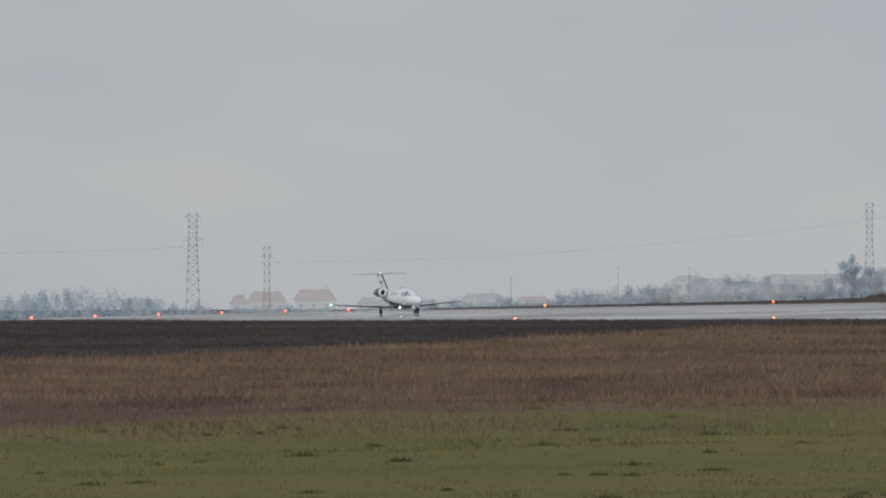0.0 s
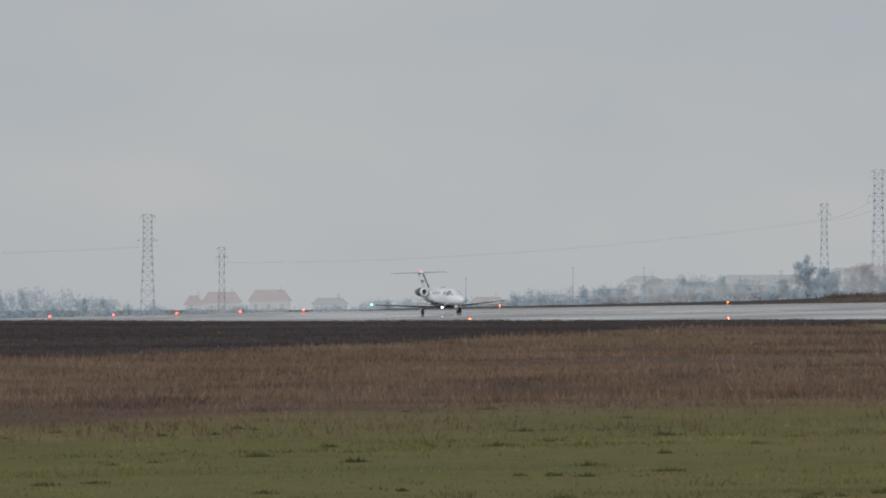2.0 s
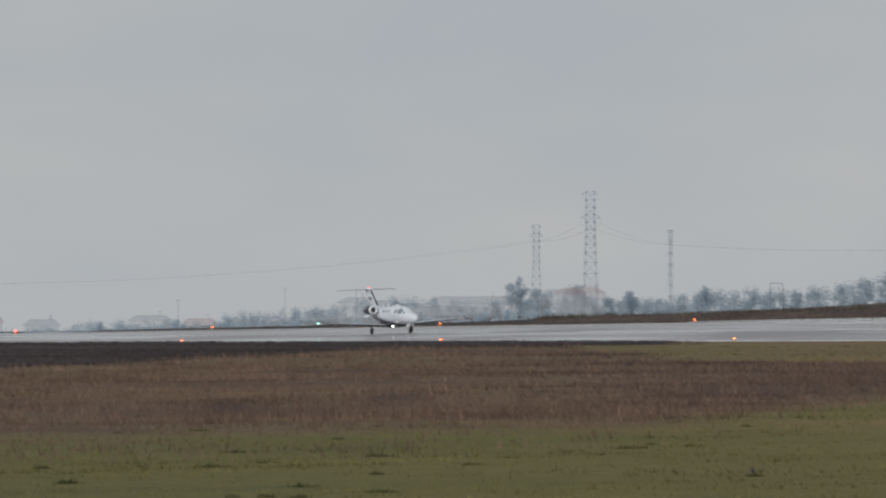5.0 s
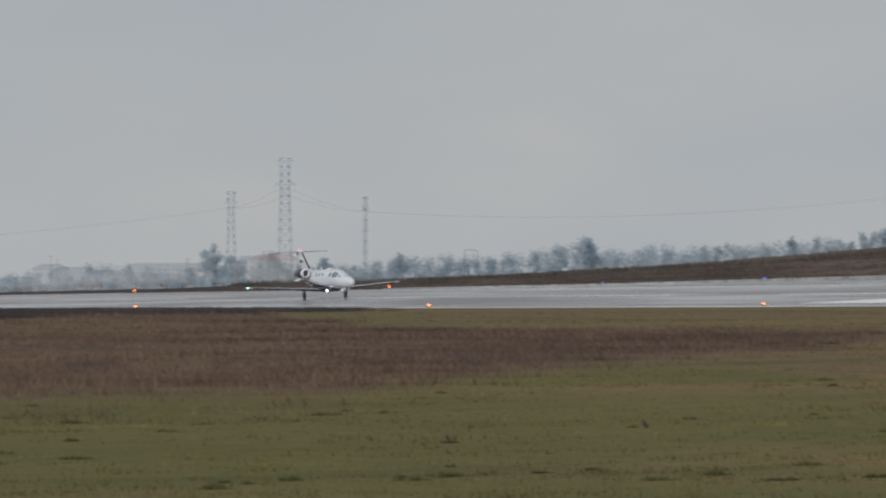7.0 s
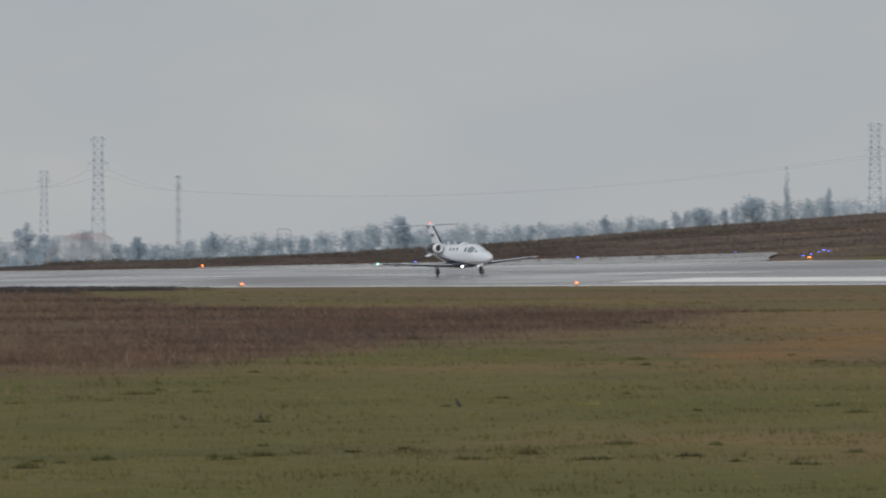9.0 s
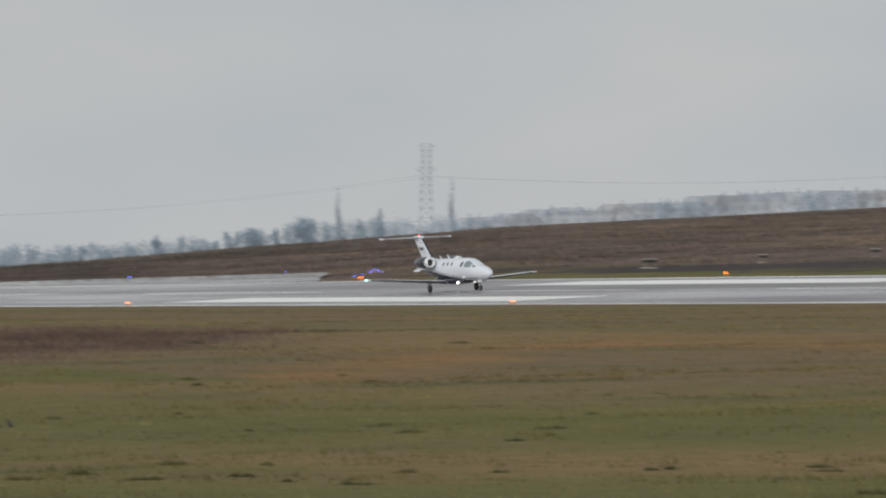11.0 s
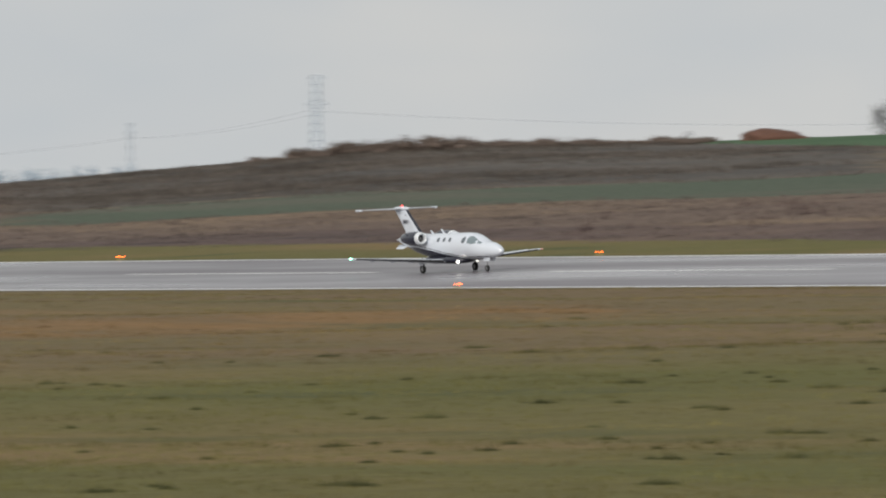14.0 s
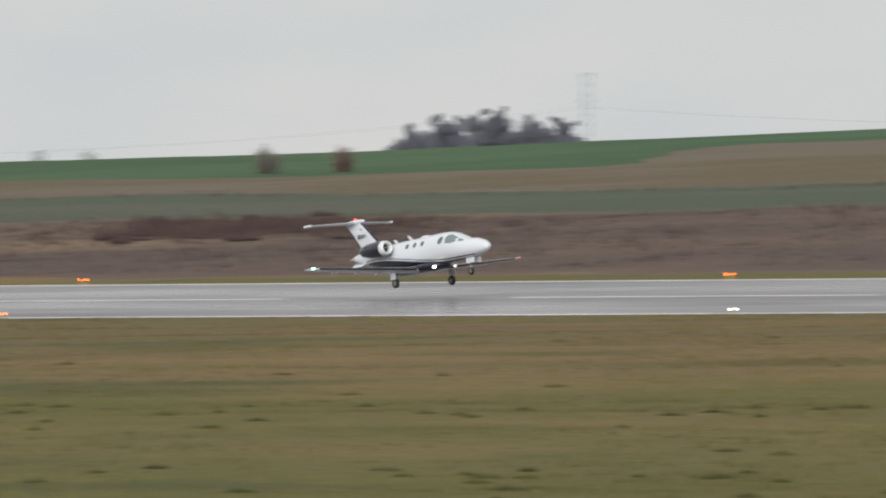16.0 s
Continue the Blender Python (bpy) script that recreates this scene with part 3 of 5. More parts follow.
def lifting(sections, vertical=False):
    """A wing or fin through sections (nose x, span place, height, chord, thickness)."""
    rings = []
    for nx, sp, z, chord, thick in sections:
        rings.append([(nx - bx, (sp + upw if vertical else sp), (z if vertical else z + upw)) for bx, upw in aerofoil(chord, thick)])
    return loft(rings)


def boot(sections, share, vertical=False, grow=0.006):
    """A de-icing boot: the front share of the profile, a little proud of it."""
    rings = []
    for nx, sp, z, chord, thick in sections:
        pts = [(bx, u) for bx, u in aerofoil(chord, thick, 22) if bx <= share * chord]
        ring = []
        for bx, u in pts:
            lift = grow if u > 0.001 else -grow if u < -0.001 else 0.0
            ring.append((nx - bx + grow * 1.5, (sp + u + lift if vertical else sp), (z if vertical else z + u + lift)))
        rings.append(ring)
    k = min(len(r) for r in rings)
    return loft([r[:k] for r in rings], closed=False, caps=False)


def wheel(parent, name, x, y, z, r, w):
    hub = empty(name, pose(x, y, z), "", "")
    hub.parent = parent
    bm = bmesh.new()
    prof = [(0.55, -w), (0.86, -w), (0.97, -w * 0.7), (1.0, -w * 0.25), (1.0, w * 0.25), (0.97, w * 0.7), (0.86, w), (0.55, w)]
    k = 20
    rows = [[bm.verts.new((r * p * math.cos(2 * math.pi * i / k), q, r * p * math.sin(2 * math.pi * i / k))) for p, q in prof] for i in range(k)]
    for i in range(k):
        for j in range(len(prof)):
            a, b = rows[i], rows[(i + 1) % k]
            bm.faces.new((a[j], a[(j + 1) % len(prof)], b[(j + 1) % len(prof)], b[j]))
    part("tyre", bm, M_TYRE, hub, "black rubber tyre", smooth=True)
    bm = bmesh.new()
    bmesh.ops.create_cone(bm, cap_ends=True, segments=16, radius1=r * 0.56, radius2=r * 0.56, depth=w * 1.5, matrix=pose(0, 0, 0, 90))
    part("rim", bm, M_STRUT, hub)


MAIN_GEAR, NOSE_GEAR = [], []


def build_jet():
    top = empty("business_jet", pose(0, 0, 0), "white and navy twin-engined business jet rolling on the wet runway", "aircraft")
    rings = []
    for x, zc, w, h in HULL:
        ring = []
        for i in range(28):
            t = 2 * math.pi * i / 28
            c, s = math.cos(t), math.sin(t)
            ring.append((x, w * abs(c) ** (2 / 2.2) * (1 if c > 0 else -1), zc + h * abs(s) ** (2 / 2.2) * (1 if s > 0 else -1)))
        rings.append(ring)
    part("fuselage", loft(rings), M_HULL, top, "white hull with navy belly", smooth=True)
    # belly fairing over the wing root
    fair = [[(x, w * math.cos(2 * math.pi * i / 16), 0.72 + h * math.sin(2 * math.pi * i / 16)) for i in range(16)]
            for x, w, h in ((2.5, 0.15, 0.08), (2.1, 0.7, 0.2), (1.2, 0.95, 0.25), (-0.8, 0.95, 0.25), (-1.8, 0.6, 0.2), (-2.5, 0.15, 0.1))]
    part("belly_fairing", loft(fair), M_NAVY, top, "navy wing root fairing", smooth=True)
    # wings
    for side, tip in ((-1, M_GREENL), (1, M_REDL)):
        wing = part("wing", lifting([(1.30, side * 0.4, 0.62, 2.15, 0.15), (1.15, side * 0.95, 0.66, 2.05, 0.14), (0.55, side * 3.6, 0.84, 1.5, 0.13),
                                     (0.0, side * 6.2, 1.02, 1.05, 0.12), (-0.12, side * 6.5, 1.05, 0.85, 0.10), (-0.35, side * 6.58, 1.06, 0.5, 0.08)]), M_WHITE, top, smooth=True)
        part("leading_edge_boot", boot([(1.15, side * 0.95, 0.66, 2.05, 0.14), (0.55, side * 3.6, 0.84, 1.5, 0.13), (0.0, side * 6.2, 1.02, 1.05, 0.12)], 0.07), M_BOOT, wing, "black rubber de-icing boot", smooth=True)
        for y0, y1, nm in ((1.2, 3.5, "flap"), (3.6, 5.9, "aileron")):
            tr = lambda y: (1.15 - 2.05 + (0.1 - 1.05 + 0.9) * (y - 0.95) / 5.25)
            bm = loft([[(tr(y) + 0.34, side * y, 0.62 + 0.07 * y), (tr(y) + 0.30, side * y, 0.655 + 0.07 * y), (tr(y) - 0.02, side * y, 0.60 + 0.07 * y), (tr(y) + 0.02, side * y, 0.585 + 0.07 * y)]
                       for y in (y0, y1)])
            part(nm, bm, M_WHITE, wing)
        for y in (2.0, 3.3, 4.7):
            bm = bmesh.new()
            bmesh.ops.create_uvsphere(bm, u_segments=10, v_segments=6, radius=1, matrix=pose(-0.75, side * y, 0.54 + 0.07 * y) @ Matrix.Diagonal((0.34, 0.05, 0.07, 1)))
            part("hinge_fairing", bm, M_WHITE, wing, smooth=True)
        bm = bmesh.new()
        bmesh.ops.create_uvsphere(bm, u_segments=10, v_segments=8, radius=1, matrix=pose(-0.1, side * 6.52, 1.055) @ Matrix.Diagonal((0.15, 0.07, 0.05, 1)))
        part("position_light", bm, tip, wing, "green glowing tip lamp" if side < 0 else "pale red tip lamp", smooth=True)
        bm = bmesh.new()
        bmesh.ops.create_uvsphere(bm, u_segments=12, v_segments=8, radius=1, matrix=pose(2.25, side * 0.66, 0.61) @ Matrix.Diagonal((0.075, 0.085, 0.07, 1)))
        part("landing_light", bm, M_LAMP if side < 0 else M_LAMPDIM, top, "bright white landing lamp in the wing root", smooth=True)
        # engine
        y, z = side * 1.12, 2.02
        prof = [(-1.00, 0.285), (-1.06, 0.335), (-1.3, 0.385), (-1.8, 0.41), (-2.4, 0.38), (-2.9, 0.29), (-3.05, 0.25), (-3.05, 0.21)]
        k = 22
        nac = part("nacelle", loft([[(x, y + r * math.cos(2 * math.pi * i / k), z + r * math.sin(2 * math.pi * i / k)) for i in range(k)] for x, r in prof], caps=False),
                   M_NAVY, top, "navy engine nacelle", smooth=True)
        lip = [(-1.24, 0.383), (-1.05, 0.36), (-0.95, 0.325), (-0.935, 0.285), (-0.98, 0.245), (-1.25, 0.225)]
        part("inlet_lip", loft([[(x, y + r * math.cos(2 * math.pi * i / k), z + r * math.sin(2 * math.pi * i / k)) for i in range(k)] for x, r in lip], caps=False),
             M_LIP, nac, "bright pale inlet lip", smooth=True)
        bm = bmesh.new()
        bmesh.ops.create_cone(bm, cap_ends=True, segments=20, radius1=0.235, radius2=0.235, depth=0.05, matrix=pose(-1.26, y, z, 0, 90))
        part("fan", bm, M_DARKIN, nac, "dark engine fan")
        bm = bmesh.new()
        bmesh.ops.create_cone(bm, cap_ends=True, segments=14, radius1=0.09, radius2=0.005, depth=0.2, matrix=pose(-1.14, y, z, 0, 90))
        part("spinner", bm, M_STRUT, nac)
        bm = bmesh.new()
        bmesh.ops.create_cone(bm, cap_ends=True, segments=18, radius1=0.17, radius2=0.2, depth=0.3, matrix=pose(-3.0, y, z, 0, 90))
        part("exhaust", bm, M_STRUT, nac)
        bm = loft([[(-1.4 - b, side * yy, z - 0.02 + u) for b, u in aerofoil(1.3, 0.12)] for yy in (0.45, 0.78)])
        part("engine_pylon", bm, M_NAVY, nac, smooth=True)
        # cabin windows and cockpit glass
        for x in (0.12, 0.78, 1.44):
            w = part("cabin_window", hull_patch(oval(x, 1.91, 0.135, 0.115), side, 0.012), M_GLASS, top, "dark oval cabin window")
            frame_rings = [oval(x, 1.91, 0.135 * f, 0.115 * f) for f in (1.02, 1.16)]
            bm = loft([[hull_point(px, pz, side, d) for px, pz in ring] for ring, d in ((frame_rings[0], 0.014), (frame_rings[1], 0.008))], caps=False)
            part("window_frame", bm, M_TRIM, w)
        part("cockpit_side_window", hull_patch(oval(2.98, 1.88, 0.19, 0.19, 2.2, lean=0.25), side, 0.012), M_GLASS, top, "dark rounded cockpit side window")
        shield = [(3.36, 1.70), (3.34, 1.95), (3.42, 2.09), (3.62, 2.11), (3.92, 1.99), (4.22, 1.86), (4.18, 1.68), (3.8, 1.64)]
        part("windshield", hull_patch(shield, side, 0.014), M_SHIELD, top, "curved grey cockpit windshield")
        front = [(4.27, 1.83), (4.5, 1.755), (4.66, 1.695), (4.58, 1.655), (4.28, 1.675)]
        part("front_pane", hull_patch(front, side, 0.014), M_SHIELD, top, "narrow forward cockpit pane")
        # tail
        stab = part("tailplane", lifting([(-4.86, side * 0.02, 3.74, 1.22, 0.11), (-5.1, side * 1.3, 3.74, 0.98, 0.10), (-5.40, side * 2.5, 3.74, 0.72, 0.09), (-5.5, side * 2.62, 3.74, 0.45, 0.08)]),
                    M_WHITE, top, smooth=True)
        part("leading_edge_boot", boot([(-4.86, side * 0.02, 3.74, 1.22, 0.11), (-5.1, side * 1.3, 3.74, 0.98, 0.10), (-5.40, side * 2.5, 3.74, 0.72, 0.09)], 0.08), M_PALEBOOT, stab, "pale grey de-icing boot", smooth=True)
        bm = bmesh.new()
        add_box(bm, (0.55, 0.16, 0.11), pose(-5.65, side * 2.58, 3.74), 0.03)
        part("tip_cap", bm, M_WHITE, stab)
        bm = loft([[(-4.0 - b, side * (0.12 + 0.5 * s), 1.62 - 0.22 * s + u) for b, u in aerofoil(1.3 - 0.4 * s, 0.06)] for s in (0, 1)])
        part("ventral_strake", bm, M_WHITE, top, smooth=True)
        # main gear
        gear = empty("main_gear", pose(0, 0, 0), "", "")
        gear.parent = top
        MAIN_GEAR.append(gear)
        bm = bmesh.new()
        add_beam(bm, (0.12, side * 1.78, 0.92), (0.1, side * 1.78, 0.42), 0.055, 12)
        add_beam(bm, (0.1, side * 1.78, 0.45), (0.12, side * 1.71, 0.24), 0.045, 12)
        add_beam(bm, (0.3, side * 1.5, 0.74), (0.1, side * 1.77, 0.46), 0.025, 8)
        part("strut", bm, M_STRUT, gear)
        bm = bmesh.new()
        add_box(bm, (0.42, 0.03, 0.34), pose(0.1, side * 1.9, 0.6), 0.012)
        part("gear_door", bm, M_WHITE, gear)
        wheel(gear, "wheel", 0.12, side * 1.78, 0.25, 0.25, 0.085)
    # fin
    fin = part("fin", lifting([(-2.35, 0, 2.12, 2.3, 0.10), (-2.83, 0, 2.35, 1.85, 0.10), (-3.63, 0, 3.05, 1.62, 0.10), (-4.40, 0, 3.70, 1.45, 0.10)], True), M_WHITE, top, "white swept tail fin", smooth=True)
    part("leading_edge_boot", boot([(-2.83, 0, 2.35, 1.85, 0.10), (-3.63, 0, 3.05, 1.62, 0.10), (-4.40, 0, 3.70, 1.45, 0.10)], 0.17, True), M_NAVY, fin, "navy fin leading edge", smooth=True)
    bm = loft([[(x, w * math.cos(2 * math.pi * i / 14), 3.76 + h * math.sin(2 * math.pi * i / 14)) for i in range(14)]
               for x, w, h in ((-4.2, 0.02, 0.02), (-4.35, 0.1, 0.09), (-4.9, 0.15, 0.13), (-5.7, 0.12, 0.10), (-6.02, 0.03, 0.03))])
    part("tail_fairing", bm, M_WHITE, fin, smooth=True)
    bm = bmesh.new()
    bmesh.ops.create_uvsphere(bm, u_segments=12, v_segments=8, radius=0.075, matrix=pose(-5.0, 0, 3.90))
    part("beacon", bm, M_BEACON, fin, "red glowing tail beacon", smooth=True)
    for side in (-1, 1):
        # the registration, as plain bars that slant with the fin
        for x0, x1, z0, z1 in ((-4.08, -4.17, 2.96, 3.01), (-4.24, -4.29, 2.87, 3.08), (-4.35, -4.46, 2.87, 3.08), (-4.52, -4.61, 2.88, 3.07), (-4.66, -4.82, 2.86, 3.09), (-4.45, -4.56, 3.32, 3.40)):
            bm = bmesh.new()
            add_box(bm, (abs(x1 - x0), 0.006, z1 - z0), pose((x0 + x1) / 2, side * 0.086, (z0 + z1) / 2))
            part("registration_bar", bm, M_GREYLET, fin, "dark grey lettering bar")
    # nose gear
    gear = empty("nose_gear", pose(0, 0, 0), "", "")
    gear.parent = top
    NOSE_GEAR.append(gear)
    bm = bmesh.new()
    add_beam(bm, (4.52, 0, 1.15), (4.48, 0, 0.35), 0.045, 12)
    for sy in (-0.06, 0.06):
        add_beam(bm, (4.48, sy, 0.42), (4.46, sy, 0.2), 0.02, 8)
    add_beam(bm, (4.9, 0, 0.92), (4.5, 0, 0.55), 0.02, 8)
    part("strut", bm, M_STRUT, gear)
    for sy in (-0.2, 0.2):
        bm = bmesh.new()
        add_box(bm, (0.7, 0.02, 0.26), pose(4.75, sy, 0.74), 0.008)
        part("gear_door", bm, M_WHITE, gear)
    wheel(gear, "wheel", 4.46, 0, 0.2, 0.2, 0.06)
    # blade aerials and small fittings
    for x, h in ((-1.5, 0.24), (-0.27, 0.28)):
        bm = loft([[(x - b + 0.12 - 0.35 * s, u, hull_at(x)[0] + hull_at(x)[2] - 0.03 + h * s) for b, u in aerofoil(0.26 - 0.08 * s, 0.16)] for s in (0, 1)])
        part("blade_aerial", bm, M_WHITE, top)
    bm = bmesh.new()
    bmesh.ops.create_uvsphere(bm, u_segments=12, v_segments=8, radius=1, matrix=pose(0.9, 0, 2.29) @ Matrix.Diagonal((0.4, 0.18, 0.07, 1)))
    part("aerial_fairing", bm, M_WHITE, top, smooth=True)
    bm = bmesh.new()
    add_beam(bm, (-5.5, 0, 1.9), (-5.75, 0, 1.9), 0.04, 8, 0.02)
    part("tail_stinger", bm, M_WHITE, top)
    return top


jet = build_jet()


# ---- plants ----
# haze is painted into the far crowns: pale bluish base colours, partly see-through
M_FAR_TREE = misty("far_foliage_hazed", (0.58, 0.68, 0.76), 0.55, grain=0.08)
M_VALLEY_TREE = misty("valley_foliage_hazed", (0.46, 0.555, 0.63), 0.48, grain=0.08)
M_LONE_TREE = misty("lone_foliage_hazed", (0.53, 0.62, 0.70), 0.55, grain=0.08)
M_HILL_BUSH = material("brown_hawthorn_twigs", (0.135, 0.102, 0.083), 0.95, grain=0.35, scale=1.2)
M_PURPLE = material("dark_purple_bramble", (0.085, 0.058, 0.06), 0.95, grain=0.35, scale=1.2)
# crowns and bark lightened and made see-through to stand in for mist
M_BARE_WOOD = misty("bare_crowns_hazed", (0.23, 0.24, 0.29), 0.5)
M_BARE_FAR = misty("pale_crown_hazed", (0.68, 0.68, 0.70), 0.82)
M_TRUNK = misty("bark_hazed", (0.46, 0.50, 0.54), 0.8)
M_FIELD_BROWN = misty("hawthorn_crown_hazed", (0.27, 0.25, 0.22), 0.6)
M_FIELD_RUST = misty("rusty_crown_hazed", (0.29, 0.22, 0.2), 0.6)
M_BARK = material("dark_bark", (0.06, 0.05, 0.045), 0.9, grain=0.3, scale=4)


def blade_material(name, tones, patch, tinted=None):
    """Dry blades: each has its own tone, drifts of them differ, and light passes through."""
    m = bpy.data.materials.new(name)
    m.use_nodes = True
    nd, l = m.node_tree.nodes, m.node_tree.links
    b = nd["Principled BSDF"]
    b.inputs["Roughness"].default_value, b.inputs["Specular IOR Level"].default_value = 0.9, 0.1
    g, ramp = nd.new("ShaderNodeNewGeometry"), nd.new("ShaderNodeValToRGB")
    ramp.color_ramp.elements[0].color, ramp.color_ramp.elements[1].color = (*tones[0], 1), (*tones[1], 1)
    l.new(g.outputs["Random Per Island"], ramp.inputs[0])
    tc, last = nd.new("ShaderNodeTexCoord"), ramp.outputs[0]
    if tinted:
        other, a, mix = nd.new("ShaderNodeValToRGB"), nd.new("ShaderNodeAttribute"), nd.new("ShaderNodeMix")
        other.color_ramp.elements[0].color, other.color_ramp.elements[1].color = (*tinted[0], 1), (*tinted[1], 1)
        l.new(g.outputs["Random Per Island"], other.inputs[0])
        a.attribute_name, mix.data_type = "tint", "RGBA"
        for source, k in ((a.outputs["Fac"], 0), (last, 6), (other.outputs[0], 7)):
            l.new(source, mix.inputs[k])
        last = mix.outputs[2]
    for scale, lo, hi in ((0.12, 1 - patch, 1 + patch), (0.8, 1 - 0.6 * patch, 1 + 0.6 * patch)):
        t, r, mul = nd.new("ShaderNodeTexNoise"), nd.new("ShaderNodeMapRange"), nd.new("ShaderNodeMix")
        t.inputs["Scale"].default_value, t.inputs["Detail"].default_value = scale, 3
        l.new(tc.outputs["Object"], t.inputs["Vector"])
        r.inputs[1].default_value, r.inputs[2].default_value, r.inputs[3].default_value, r.inputs[4].default_value = 0.32, 0.68, lo, hi
        l.new(t.outputs[0], r.inputs[0])
        mul.data_type, mul.blend_type = "RGBA", "MULTIPLY"
        mul.inputs[0].default_value = 1
        l.new(last, mul.inputs[6])
        l.new(r.outputs[0], mul.inputs[7])
        last = mul.outputs[2]
    l.new(last, b.inputs["Base Color"])
    lit, mix = nd.new("ShaderNodeBsdfTranslucent"), nd.new("ShaderNodeMixShader")
    l.new(last, lit.inputs["Color"])
    mix.inputs[0].default_value = 0.45
    l.new(b.outputs[0], mix.inputs[1])
    l.new(lit.outputs[0], mix.inputs[2])
    l.new(mix.outputs[0], nd["Material Output"].inputs[0])
    return m


def blades(name, places, heights, widths, tones, label, category, lean=0.35, per=5, seed=1, spread=0.15, patch=0.25, tint=None, tinted=None):
    """Tufts of upright blades, joined into one object."""
    rng = np.random.default_rng(seed)
    n = len(places)
    ang = rng.uniform(0, math.pi, (n, per))
    off = rng.normal(0, spread, (n, per, 2))
    h = heights[:, None] * rng.uniform(0.5, 1.15, (n, per))
    w = widths[:, None] * rng.uniform(0.6, 1.3, (n, per))
    base = places[:, None, :] + np.concatenate([off, np.zeros((n, per, 1))], -1)
    base[..., 2] = land(base[..., 0], base[..., 1]) - 0.03
    side = np.stack([np.cos(ang), np.sin(ang), np.zeros_like(ang)], -1) * w[..., None]
    tip = base + np.stack([rng.normal(0, lean, (n, per)) * h, rng.normal(0, lean, (n, per)) * h, h], -1)
    v = np.stack([base - side, base + side, tip], 2).reshape(-1, 3)
    me = bpy.data.meshes.new(name)
    count = n * per
    me.vertices.add(count * 3)
    me.vertices.foreach_set("co", v.astype(np.float32).ravel())
    me.loops.add(count * 3)
    me.loops.foreach_set("vertex_index", np.arange(count * 3, dtype=np.int32))
    me.polygons.add(count)
    me.polygons.foreach_set("loop_start", np.arange(0, count * 3, 3, dtype=np.int32))
    me.update(calc_edges=True)
    if tinted:
        me.attributes.new("tint", "FLOAT", "POINT").data.foreach_set("value", np.repeat(np.clip(tint, 0, 1), per * 3).astype(np.float32))
    me.materials.append(blade_material(name, tones, patch, tinted))
    return tagged(new(name, me), label, category, kind="stuff")


def scatter(count, az0, az1, r0, r1, seed, keep=None):
    """Places on the land, denser towards the near end; keep(x, y, r, az) gives the chance that one stays."""
    rng = np.random.default_rng(seed)
    az, r = rng.uniform(az0, az1, count), r0 * (r1 / r0) ** rng.uniform(0, 1, count)
    x, y = r * np.sin(np.radians(az)), r * np.cos(np.radians(az))
    ok = y < NEAR_EDGE - 0.8
    if keep is not None:
        ok &= rng.uniform(0, 1, count) < keep(x, y, r, az)
    x, y, r, az = x[ok], y[ok], r[ok], az[ok]
    return np.stack([x, y, land(x, y)], -1), r


def patchy(x, y, size, seed):
    """A smooth wandering field in 0..1."""
    s = seed * 1.7
    return 0.5 + 0.25 * (np.sin(x / size + s) * np.sin(y / size * 1.3 + 2 * s) + np.sin(x / size * 2.3 - y / size * 1.1 + s) * 0.7 + np.sin((x + y) / size * 3.7 + 3 * s) * 0.3)


